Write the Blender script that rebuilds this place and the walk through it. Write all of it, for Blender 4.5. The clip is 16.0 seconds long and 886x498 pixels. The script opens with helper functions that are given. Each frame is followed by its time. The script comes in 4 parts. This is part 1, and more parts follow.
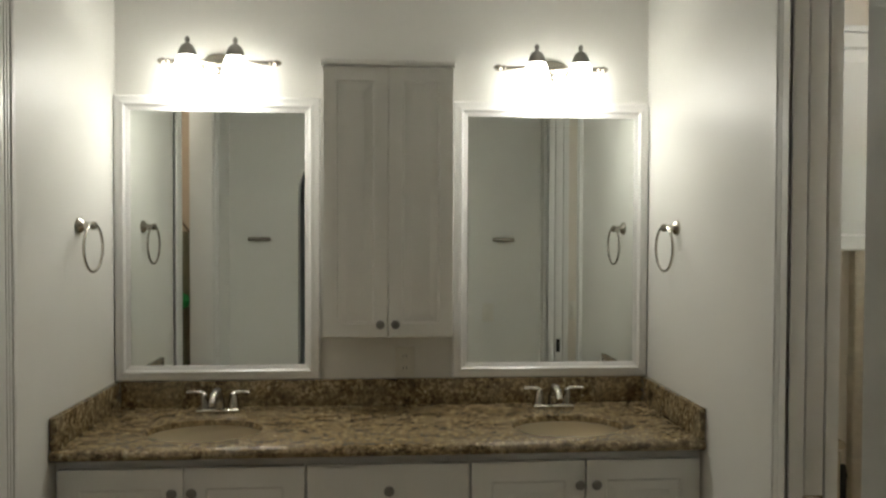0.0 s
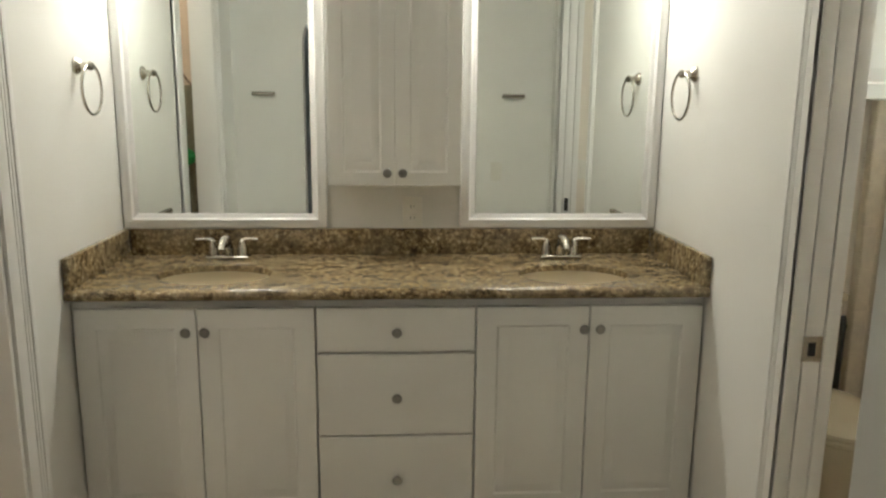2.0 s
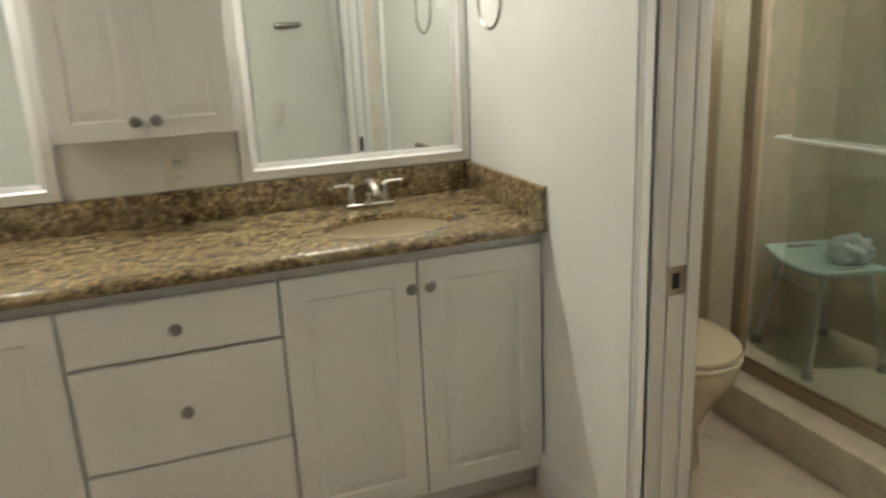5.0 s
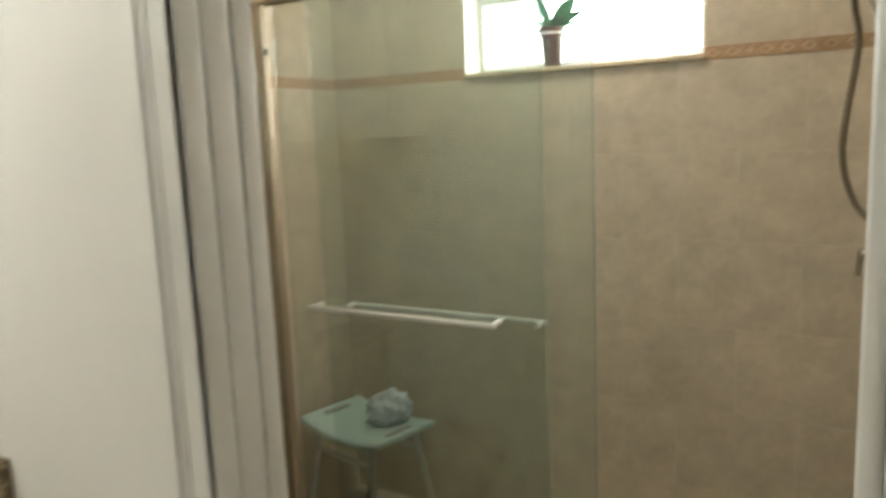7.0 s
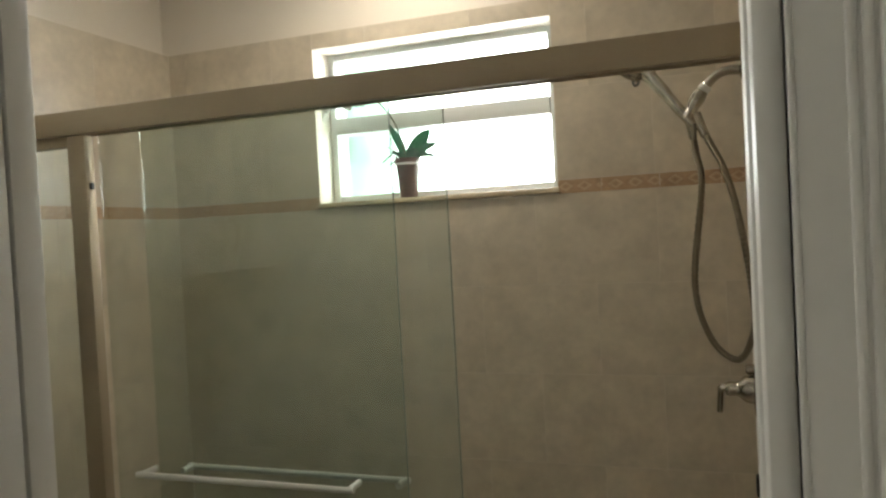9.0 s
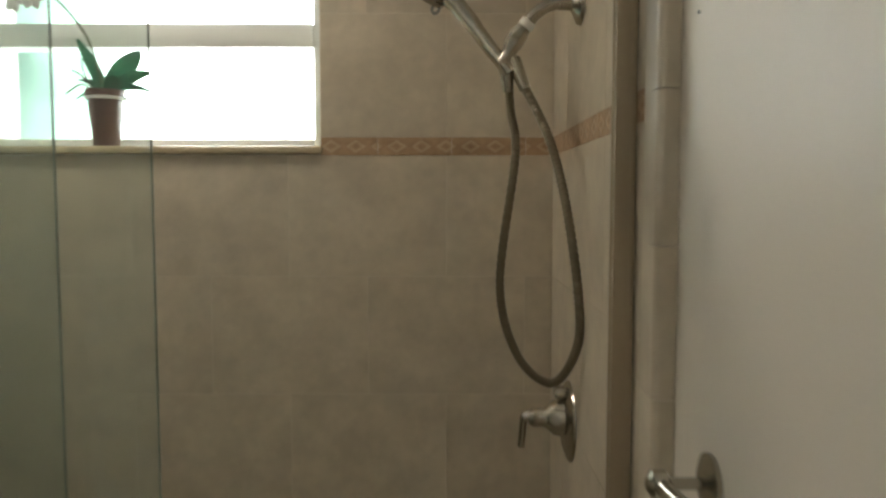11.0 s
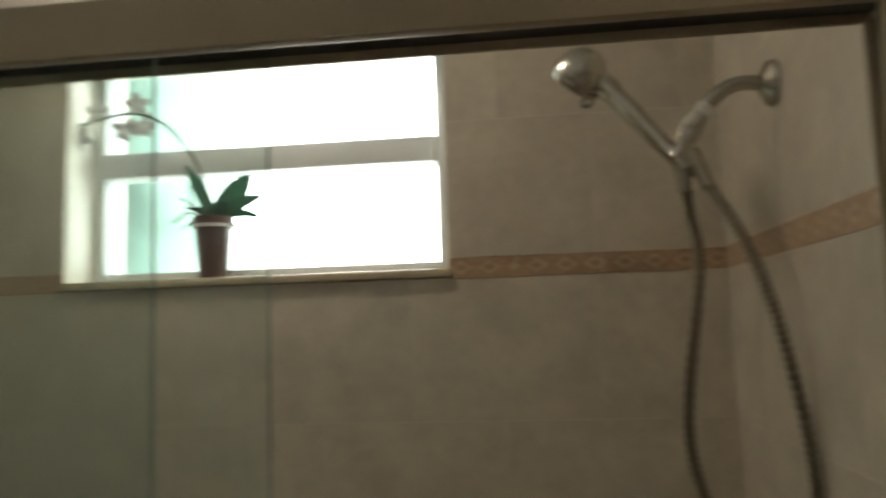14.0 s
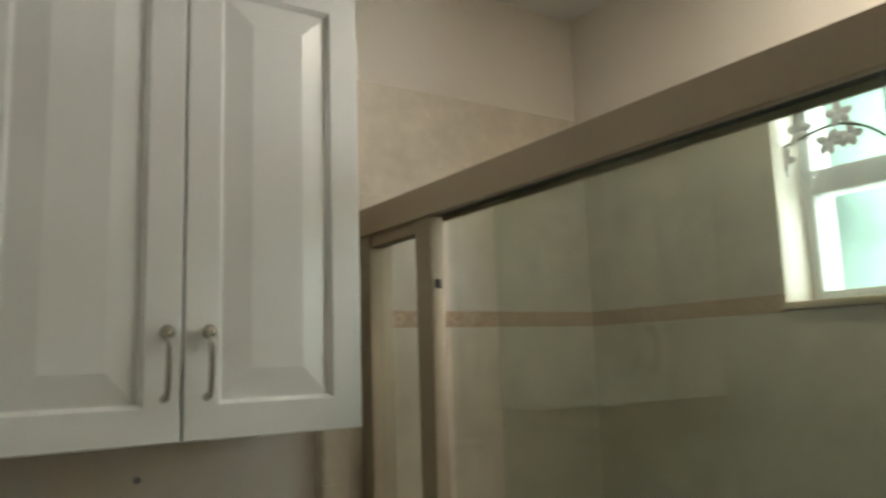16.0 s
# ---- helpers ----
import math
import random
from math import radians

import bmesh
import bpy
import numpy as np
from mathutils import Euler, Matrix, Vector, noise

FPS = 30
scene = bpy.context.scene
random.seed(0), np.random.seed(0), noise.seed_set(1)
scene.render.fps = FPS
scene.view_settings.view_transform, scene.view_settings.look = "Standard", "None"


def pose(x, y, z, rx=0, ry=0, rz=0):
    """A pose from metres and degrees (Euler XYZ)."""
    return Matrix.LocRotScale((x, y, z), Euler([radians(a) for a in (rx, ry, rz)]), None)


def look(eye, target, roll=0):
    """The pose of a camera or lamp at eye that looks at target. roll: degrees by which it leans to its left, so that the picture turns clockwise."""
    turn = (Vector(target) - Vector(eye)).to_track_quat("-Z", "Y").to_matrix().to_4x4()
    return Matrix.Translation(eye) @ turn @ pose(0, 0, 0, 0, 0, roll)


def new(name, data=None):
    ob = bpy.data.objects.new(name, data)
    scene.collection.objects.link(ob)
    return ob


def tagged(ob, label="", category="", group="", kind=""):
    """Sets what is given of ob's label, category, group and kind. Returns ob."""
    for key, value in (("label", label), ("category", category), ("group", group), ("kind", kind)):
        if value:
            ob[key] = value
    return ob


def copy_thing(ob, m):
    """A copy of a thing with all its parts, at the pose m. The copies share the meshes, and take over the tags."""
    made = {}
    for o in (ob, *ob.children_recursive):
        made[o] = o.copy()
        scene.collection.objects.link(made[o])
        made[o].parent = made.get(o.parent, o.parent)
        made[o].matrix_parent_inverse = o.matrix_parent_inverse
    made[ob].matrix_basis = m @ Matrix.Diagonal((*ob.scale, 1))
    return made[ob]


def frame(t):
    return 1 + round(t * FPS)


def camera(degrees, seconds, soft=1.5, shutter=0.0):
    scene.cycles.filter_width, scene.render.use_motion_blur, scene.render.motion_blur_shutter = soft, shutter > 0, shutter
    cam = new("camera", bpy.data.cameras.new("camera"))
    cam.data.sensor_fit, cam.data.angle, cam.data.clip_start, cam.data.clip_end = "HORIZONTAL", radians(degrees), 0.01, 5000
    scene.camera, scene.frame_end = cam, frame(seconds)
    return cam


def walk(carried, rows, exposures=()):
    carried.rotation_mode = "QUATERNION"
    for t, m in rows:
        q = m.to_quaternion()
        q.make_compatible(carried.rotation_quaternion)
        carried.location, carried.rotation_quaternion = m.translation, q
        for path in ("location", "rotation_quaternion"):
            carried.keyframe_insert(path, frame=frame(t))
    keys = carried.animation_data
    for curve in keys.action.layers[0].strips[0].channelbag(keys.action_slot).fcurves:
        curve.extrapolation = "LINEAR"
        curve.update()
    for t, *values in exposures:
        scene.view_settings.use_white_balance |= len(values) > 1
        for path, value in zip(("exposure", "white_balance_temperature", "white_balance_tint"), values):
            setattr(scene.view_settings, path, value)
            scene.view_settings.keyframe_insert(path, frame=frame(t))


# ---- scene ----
cam = camera(61.5, 16.0, soft=2.3, shutter=0.5)
PATH = [
    (0, (0.414, 0.062, 1.519), (0.566, 2.056, 1.475), 0.2),
    (0.5, (0.425, 0.07, 1.504), (0.562, 2.06, 1.358), 0.3),
    (1, (0.418, 0.084, 1.489), (0.559, 2.063, 1.237), 0.3),
    (1.5, (0.433, 0.084, 1.46), (0.557, 2.055, 1.144), 0.3),
    (2, (0.416, 0.088, 1.442), (0.547, 2.045, 1.052), 0.6),
    (2.5, (0.425, 0.099, 1.446), (0.546, 2.038, 0.97), 0.7),
    (3, (0.415, 0.12, 1.42), (0.541, 2.035, 0.857), 0.6),
    (5.5, (0.522, 0.722, 1.369), (1.44, 2.43, 0.871), -1.2),
    (6, (0.627, 0.914, 1.395), (1.849, 2.445, 0.992), 0.3),
    (6.5, (0.672, 1.056, 1.428), (2.185, 2.3, 1.024), -1.4),
    (7, (0.78, 1.112, 1.468), (2.488, 2.105, 1.16), -2.4),
    (7.5, (0.876, 1.117, 1.52), (2.67, 1.984, 1.35), -1.9),
    (8, (0.896, 1.114, 1.548), (2.732, 1.906, 1.495), -2.1),
    (10.5, (1.205, 1.232, 1.546), (3.177, 1.503, 1.351), -1.4),
    (11, (1.428, 1.279, 1.549), (3.423, 1.277, 1.411), 0.0),
    (11.5, (1.594, 1.384, 1.576), (3.589, 1.249, 1.532), -1.2),
    (12, (1.727, 1.408, 1.594), (3.694, 1.066, 1.706), 0.3),
    (12.5, (1.735, 1.487, 1.623), (3.646, 0.946, 1.861), 1.2),
    (13, (1.708, 1.483, 1.608), (3.583, 0.851, 1.895), 1.4),
    (13.5, (1.671, 1.417, 1.577), (3.632, 1.064, 1.748), 0.0),
    (14, (1.657, 1.387, 1.552), (3.633, 1.618, 1.758), -1.8),
    (14.5, (1.644, 1.41, 1.575), (3.519, 2.096, 1.704), -1.9),
    (15, (1.591, 1.472, 1.572), (3.308, 2.492, 1.68), -1.5),
    (15.5, (1.619, 1.415, 1.573), (2.969, 2.874, 1.795), -2.2),
    (16, (1.609, 1.418, 1.571), (2.7, 3.069, 1.858), -1.9),
]
EXPOSURES = [(0, 0.15), (0.5, 0.4), (1, 0.65), (2, 1.1), (3, 1.45), (5.5, 1.24), (7, 1.18), (8, 0.7), (10.5, -0.07), (11, 0.12), (12, 0.12), (13, 0.34), (13.5, 0.36), (14, -0.4), (14.5, -1.75), (15, -1.95), (15.5, -1.4), (16, -0.15)]
walk(cam, [(t, look(eye, target, roll)) for t, eye, target, roll in PATH], EXPOSURES)

# ---- world, light, exposure ----
world = bpy.data.worlds.new("sky")
scene.world = world
world.use_nodes = True
wn = world.node_tree.nodes
sky = wn.new("ShaderNodeTexSky")
sky.sky_type, sky.sun_disc, sky.sun_elevation, sky.sun_rotation = "NISHITA", False, radians(40), radians(200)
world.node_tree.links.new(sky.outputs[0], wn["Background"].inputs[0])
wn["Background"].inputs[1].default_value = 0.1
LAMP_GLOW, BULB_GLOW, DAY_GLOW, CAN_GLOW = 12.5, 180.0, 14.0, 72.0


# ---- materials ----
def mat(name, color, rough=0.5, metal=0.0, dark=0.85, scale=6.0, fine=120.0, bump=0.05, tint=0.0, coat=0.0):
    """A surface with blotches at one scale, grain at another, and a fine relief; tint: variation from piece to piece."""
    m = bpy.data.materials.new(name)
    m.use_nodes = True
    nt, b = m.node_tree, m.node_tree.nodes["Principled BSDF"]
    N, L = nt.nodes.new, nt.links.new
    co = N("ShaderNodeTexCoord")
    big, small = N("ShaderNodeTexNoise"), N("ShaderNodeTexNoise")
    big.inputs["Scale"].default_value, small.inputs["Scale"].default_value = scale, fine
    big.inputs["Detail"].default_value, small.inputs["Detail"].default_value = 4, 3
    where = co.outputs["Object"]
    if tint:
        piece, far, shift = N("ShaderNodeObjectInfo"), N("ShaderNodeMath"), N("ShaderNodeVectorMath")
        far.operation, shift.operation = "MULTIPLY", "ADD"
        far.inputs[1].default_value = 37.0
        L(piece.outputs["Random"], far.inputs[0])
        L(where, shift.inputs[0]), L(far.outputs[0], shift.inputs[1])
        where = shift.outputs[0]
    L(where, big.inputs["Vector"]), L(where, small.inputs["Vector"])
    mix = N("ShaderNodeMix")
    mix.data_type = "RGBA"
    mix.inputs[6].default_value = (*[c * dark for c in color], 1)
    mix.inputs[7].default_value = (*color, 1)
    add = N("ShaderNodeMath")
    add.operation = "MULTIPLY_ADD"
    L(small.outputs["Fac"], add.inputs[0])
    add.inputs[1].default_value = 0.5
    L(big.outputs["Fac"], add.inputs[2])
    ramp = N("ShaderNodeMapRange")
    ramp.inputs[1].default_value, ramp.inputs[2].default_value = 0.5, 1.0
    L(add.outputs[0], ramp.inputs[0]), L(ramp.outputs[0], mix.inputs[0])
    out = mix.outputs[2]
    if tint:
        info, hsv, r = N("ShaderNodeObjectInfo"), N("ShaderNodeHueSaturation"), N("ShaderNodeMapRange")
        L(info.outputs["Random"], r.inputs[0])
        r.inputs[3].default_value, r.inputs[4].default_value = 1 - tint, 1 + tint
        L(r.outputs[0], hsv.inputs["Value"]), L(out, hsv.inputs["Color"])
        out = hsv.outputs["Color"]
    L(out, b.inputs["Base Color"])
    b.inputs["Roughness"].default_value, b.inputs["Metallic"].default_value = rough, metal
    b.inputs["Coat Weight"].default_value = coat
    if bump:
        bp = N("ShaderNodeBump")
        bp.inputs["Strength"].default_value, bp.inputs["Distance"].default_value = bump, 0.004
        L(add.outputs[0], bp.inputs["Height"]), L(bp.outputs[0], b.inputs["Normal"])
    return m


def granite():
    m = bpy.data.materials.new("granite")
    m.use_nodes = True
    nt, b = m.node_tree, m.node_tree.nodes["Principled BSDF"]
    N, L = nt.nodes.new, nt.links.new
    co, mp = N("ShaderNodeTexCoord"), N("ShaderNodeMapping")
    mp.inputs["Rotation"].default_value, mp.inputs["Scale"].default_value = (0.3, 0.2, 0.35), (0.7, 1.3, 0.75)
    L(co.outputs["Object"], mp.inputs["Vector"])
    n1, n2, n3 = N("ShaderNodeTexNoise"), N("ShaderNodeTexNoise"), N("ShaderNodeTexNoise")
    for n, s, d in ((n1, 10, 4), (n2, 90, 5), (n3, 30, 7)):
        n.inputs["Scale"].default_value, n.inputs["Detail"].default_value, n.inputs["Distortion"].default_value = s, d, 0.0
        L(mp.outputs[0], n.inputs["Vector"])
    n2.inputs["Roughness"].default_value, n3.inputs["Roughness"].default_value = 0.7, 0.72
    r1 = N("ShaderNodeValToRGB")
    e = r1.color_ramp.elements
    e[0].position, e[0].color = 0.33, (0.045, 0.034, 0.022, 1)
    e[1].position, e[1].color = 0.66, (0.74, 0.65, 0.48, 1)
    for p, c in ((0.43, (0.15, 0.105, 0.055, 1)), (0.5, (0.29, 0.215, 0.115, 1)), (0.58, (0.39, 0.3, 0.165, 1))):
        k = e.new(p)
        k.color = c
    L(n2.outputs["Fac"], r1.inputs[0])
    r2 = N("ShaderNodeValToRGB")
    r2.color_ramp.elements[0].position, r2.color_ramp.elements[0].color = 0.4, (0.2, 0.165, 0.115, 1)
    r2.color_ramp.elements[1].position, r2.color_ramp.elements[1].color = 0.55, (1, 0.97, 0.9, 1)
    L(n3.outputs["Fac"], r2.inputs[0])
    mix = N("ShaderNodeMix")
    mix.data_type, mix.blend_type = "RGBA", "MULTIPLY"
    mix.inputs[0].default_value = 0.8
    L(r1.outputs[0], mix.inputs[6]), L(r2.outputs[0], mix.inputs[7])
    soft, rng = N("ShaderNodeMix"), N("ShaderNodeMapRange")
    soft.data_type = "RGBA"
    rng.inputs[1].default_value, rng.inputs[2].default_value, rng.inputs[3].default_value, rng.inputs[4].default_value = 0.42, 0.68, 0.0, 0.38
    L(n1.outputs["Fac"], rng.inputs[0]), L(rng.outputs[0], soft.inputs[0])
    L(mix.outputs[2], soft.inputs[6])
    soft.inputs[7].default_value = (0.34, 0.28, 0.185, 1)
    L(soft.outputs[2], b.inputs["Base Color"])
    b.inputs["Roughness"].default_value = 0.17
    return m


def glow(name, color, strength):
    m = bpy.data.materials.new(name)
    m.use_nodes = True
    b = m.node_tree.nodes["Principled BSDF"]
    b.inputs["Base Color"].default_value = (0.8, 0.8, 0.8, 1)
    b.inputs["Emission Color"].default_value, b.inputs["Emission Strength"].default_value = (*color, 1), strength
    return m


def glass(name, color, rough=0.0):
    """A thin pane: clear, tinted, with a faint mirror on top that grows at grazing angles."""
    m = bpy.data.materials.new(name)
    m.use_nodes = True
    nt = m.node_tree
    N, L = nt.nodes.new, nt.links.new
    tr, gl, mx = N("ShaderNodeBsdfTransparent"), N("ShaderNodeBsdfGlossy"), N("ShaderNodeMixShader")
    tr.inputs[0].default_value = (*color, 1)
    gl.inputs["Roughness"].default_value = rough
    lw, pw, ma = N("ShaderNodeLayerWeight"), N("ShaderNodeMath"), N("ShaderNodeMath")
    lw.inputs[0].default_value = 0.5
    pw.operation, ma.operation = "POWER", "MULTIPLY_ADD"
    pw.inputs[1].default_value, ma.inputs[1].default_value, ma.inputs[2].default_value = 5.0, 0.6, 0.055
    L(lw.outputs["Facing"], pw.inputs[0]), L(pw.outputs[0], ma.inputs[0]), L(ma.outputs[0], mx.inputs[0])
    L(tr.outputs[0], mx.inputs[1]), L(gl.outputs[0], mx.inputs[2]), L(mx.outputs[0], nt.nodes["Material Output"].inputs[0])
    return m


def daylight():
    """Bright sky beyond the window, with the green of a tree towards one side."""
    m = bpy.data.materials.new("daylight_backdrop")
    m.use_nodes = True
    nt = m.node_tree
    N, L = nt.nodes.new, nt.links.new
    em, co, sp, ns = N("ShaderNodeEmission"), N("ShaderNodeTexCoord"), N("ShaderNodeSeparateXYZ"), N("ShaderNodeTexNoise")
    ns.inputs["Scale"].default_value = 4.0
    L(co.outputs["Object"], sp.inputs[0]), L(co.outputs["Object"], ns.inputs["Vector"])
    a = N("ShaderNodeMath")
    a.operation = "MULTIPLY_ADD"
    a.inputs[1].default_value = 0.35
    L(ns.outputs["Fac"], a.inputs[0]), L(sp.outputs["Y"], a.inputs[2])
    r = N("ShaderNodeValToRGB")
    e = r.color_ramp.elements
    r.color_ramp.interpolation = "EASE"
    e[0].position, e[0].color = 0.0, (1, 1, 1, 1)
    e[1].position, e[1].color = 0.62, (0.035, 0.055, 0.045, 1)
    k = e.new(0.28)
    k.color = (0.14, 0.19, 0.165, 1)
    L(a.outputs[0], r.inputs[0]), L(r.outputs[0], em.inputs[0])
    em.inputs[1].default_value = DAY_GLOW
    L(em.outputs[0], nt.nodes["Material Output"].inputs[0])
    return m


PAINT = mat("wall_paint", (0.78, 0.77, 0.73), 0.45, dark=0.96, scale=2.5, fine=260, bump=0.06)
ALMOND = mat("almond_wall_paint", (0.77, 0.705, 0.615), 0.45, dark=0.95, scale=2.5, fine=260, bump=0.06)
CEILING = mat("ceiling_paint", (0.8, 0.79, 0.76), 0.7, dark=0.96, scale=3, fine=200, bump=0.1)
TRIM = mat("trim_gloss_paint", (0.78, 0.77, 0.74), 0.36, dark=0.97, scale=3, fine=90, bump=0.01)
LACQUER = mat("white_thermofoil", (0.76, 0.75, 0.71), 0.3, dark=0.97, scale=3, fine=90, bump=0.01)
FRAME_WHITE = mat("mirror_frame_white", (0.82, 0.81, 0.79), 0.2, dark=0.97, fine=80, bump=0.01)
GRANITE = granite()
BISCUIT = mat("biscuit_china", (0.54, 0.46, 0.33), 0.14, dark=0.97, bump=0.0, coat=0.4)
SINK_CHINA = mat("tan_china", (0.68, 0.6, 0.45), 0.16, dark=0.97, bump=0.0)
CHROME = mat("brushed_nickel", (0.48, 0.45, 0.39), 0.24, 1.0, dark=0.9, fine=300, bump=0.02)
DARK_METAL = mat("dark_nickel", (0.28, 0.27, 0.25), 0.3, 1.0, dark=0.85, bump=0.02)
BRONZE = mat("champagne_aluminium", (0.39, 0.315, 0.22), 0.58, 0.45, dark=0.92, scale=5, fine=200, bump=0.02)
HOSE = mat("hose_metal", (0.26, 0.22, 0.16), 0.35, 0.9, dark=0.7, fine=500, bump=0.3)
TILE = mat("wall_tile", (0.65, 0.565, 0.445), 0.3, dark=0.77, scale=10, fine=38, bump=0.04, tint=0.035)
LISTELLO = mat("border_tile", (0.58, 0.42, 0.28), 0.4, dark=0.55, scale=32, fine=70, bump=0.6, tint=0.1)


def border_pattern(m):
    """Rust and cream diamonds along each border tile."""
    nt = m.node_tree
    N, L = nt.nodes.new, nt.links.new
    b = nt.nodes["Principled BSDF"]
    co, sp = N("ShaderNodeTexCoord"), N("ShaderNodeSeparateXYZ")
    L(co.outputs["Object"], sp.inputs[0])

    def op(kind, a, c):
        k = N("ShaderNodeMath")
        k.operation = kind
        for i, q in enumerate((a, c)):
            if isinstance(q, (int, float)):
                k.inputs[i].default_value = q
            elif q is not None:
                L(q, k.inputs[i])
        return k.outputs[0]

    u = op("ABSOLUTE", op("SUBTRACT", op("FRACT", op("MULTIPLY", op("ADD", sp.outputs["X"], 1.0), 1 / 0.052), None), 0.5), None)
    v = op("MULTIPLY", op("ABSOLUTE", sp.outputs["Y"], None), 1 / 0.034)
    d = op("ADD", u, v)
    r = N("ShaderNodeValToRGB")
    e = r.color_ramp.elements
    e[0].position, e[0].color = 0.12, (0.3, 0.15, 0.07, 1)
    e[1].position, e[1].color = 0.75, (0.42, 0.25, 0.12, 1)
    for p, c in ((0.24, (0.5, 0.33, 0.18, 1)), (0.34, (0.62, 0.48, 0.31, 1)), (0.46, (0.33, 0.17, 0.08, 1))):
        k = e.new(p)
        k.color = c
    L(d, r.inputs[0])
    old = b.inputs["Base Color"].links[0].from_socket
    mx = N("ShaderNodeMix")
    mx.data_type = "RGBA"
    mx.inputs[0].default_value = 0.45
    L(old, mx.inputs[6]), L(r.outputs[0], mx.inputs[7]), L(mx.outputs[2], b.inputs["Base Color"])


border_pattern(LISTELLO)
GROUT = mat("grout", (0.72, 0.65, 0.55), 0.9, dark=0.85, fine=200, bump=0.2)
FLOOR_TILE = mat("floor_tile", (0.6, 0.52, 0.41), 0.28, dark=0.85, scale=7, fine=60, bump=0.04, tint=0.05)
PAN = mat("shower_floor", (0.6, 0.53, 0.42), 0.4, dark=0.9, scale=8, fine=120, bump=0.05)
MIRROR = bpy.data.materials.new("mirror_silver")
MIRROR.use_nodes = True
mb = MIRROR.node_tree.nodes["Principled BSDF"]
mb.inputs["Metallic"].default_value, mb.inputs["Roughness"].default_value = 1.0, 0.0
mb.inputs["Base Color"].default_value = (0.8, 0.83, 0.8, 1)
GLASS = glass("shower_glass", (0.932, 0.968, 0.95))
PANE = glass("window_glass", (0.95, 0.98, 0.97))
SHADE = glow("lit_opal_glass", (1.0, 0.985, 0.89), LAMP_GLOW)
BULB = glow("lit_frosted_bulb", (1.0, 0.985, 0.89), BULB_GLOW)
CAN = glow("lit_downlight_lens", (1.0, 0.91, 0.76), CAN_GLOW)
SKYGLOW = daylight()
VINYL = mat("window_vinyl", (0.7, 0.72, 0.7), 0.4, dark=0.95, bump=0.01)
SILL = mat("cream_marble_sill", (0.68, 0.56, 0.38), 0.25, dark=0.75, scale=18, fine=60, bump=0.02)
GLASS_EDGE = mat("green_glass_edge", (0.3, 0.36, 0.32), 0.2, dark=0.9, bump=0.0)
AQUA = mat("pale_aqua_plastic", (0.45, 0.58, 0.55), 0.4, dark=0.94, bump=0.01)
ALU = mat("satin_aluminium", (0.68, 0.69, 0.68), 0.35, 0.9, dark=0.9, bump=0.02)
BAR = mat("pale_satin_bar", (0.72, 0.72, 0.68), 0.38, 0.35, dark=0.95, bump=0.01)
RUBBER = mat("grey_rubber", (0.3, 0.31, 0.3), 0.7, dark=0.9, bump=0.05)
MESHNET = mat("pale_blue_netting", (0.62, 0.68, 0.72), 0.8, dark=0.6, scale=30, fine=200, bump=0.8)
POT = mat("dark_red_pot", (0.1, 0.045, 0.038), 0.35, dark=0.8, bump=0.02)
SOIL = mat("bark", (0.07, 0.045, 0.025), 0.9, dark=0.5, fine=150, bump=0.6)
LEAF = mat("orchid_leaf", (0.055, 0.2, 0.12), 0.4, dark=0.7, scale=25, bump=0.05)
PETAL = mat("white_petal", (0.72, 0.7, 0.68), 0.6, dark=0.85, scale=40, bump=0.05)
STEM = mat("green_stem", (0.09, 0.11, 0.05), 0.6, dark=0.7, bump=0.05)
BLACK = mat("black_plastic", (0.02, 0.02, 0.02), 0.4, dark=0.8, bump=0.02)
PLATE = mat("ivory_plate", (0.76, 0.735, 0.665), 0.35, dark=0.97, bump=0.0)
# blue-grey paint, lightened in place of the bluish daylight in the hall
HALL = mat("hall_paint_daylit", (0.46, 0.53, 0.57), 0.6, dark=0.93, bump=0.05)
PEACH = mat("closet_peach_paint", (0.6, 0.47, 0.35), 0.6, dark=0.93, bump=0.05)
GREEN = mat("green_felt", (0.02, 0.3, 0.07), 0.8, dark=0.7, scale=30, bump=0.3)
CLOTH = mat("olive_cloth", (0.26, 0.24, 0.16), 0.9, dark=0.6, scale=12, fine=200, bump=0.4)
WOOD = mat("brown_wood", (0.22, 0.14, 0.08), 0.5, dark=0.7, scale=14, bump=0.1)


# ---- mesh helpers ----
def box(bm, x0, x1, y0, y1, z0, z1, bevel=0.0, seg=2):
    r = bmesh.ops.create_cube(bm, size=1, matrix=Matrix.LocRotScale(((x0 + x1) / 2, (y0 + y1) / 2, (z0 + z1) / 2), None, (abs(x1 - x0), abs(y1 - y0), abs(z1 - z0))))
    if bevel:
        edges = list({e for v in r["verts"] for e in v.link_edges})
        bmesh.ops.bevel(bm, geom=edges, offset=bevel, segments=seg, affect="EDGES", profile=0.5)
    return bm


def boxes(*dims, bevel=0.0):
    bm = bmesh.new()
    for d in dims:
        box(bm, *d, bevel=bevel)
    return bm


def lathe(profile, n=24, m=None, squash=1.0):
    """profile: (radius, height) from bottom to top, turned about z."""
    bm = bmesh.new()
    rings = []
    for r, z in profile:
        rings.append([bm.verts.new((r * math.cos(2 * math.pi * i / n), squash * r * math.sin(2 * math.pi * i / n), z)) for i in range(n)])
    for a, b in zip(rings, rings[1:]):
        for i in range(n):
            bm.faces.new((a[i], a[(i + 1) % n], b[(i + 1) % n], b[i]))
    bm.faces.new(rings[0][::-1])
    bm.faces.new(rings[-1])
    if m:
        bmesh.ops.transform(bm, matrix=m, verts=bm.verts)
    return bm


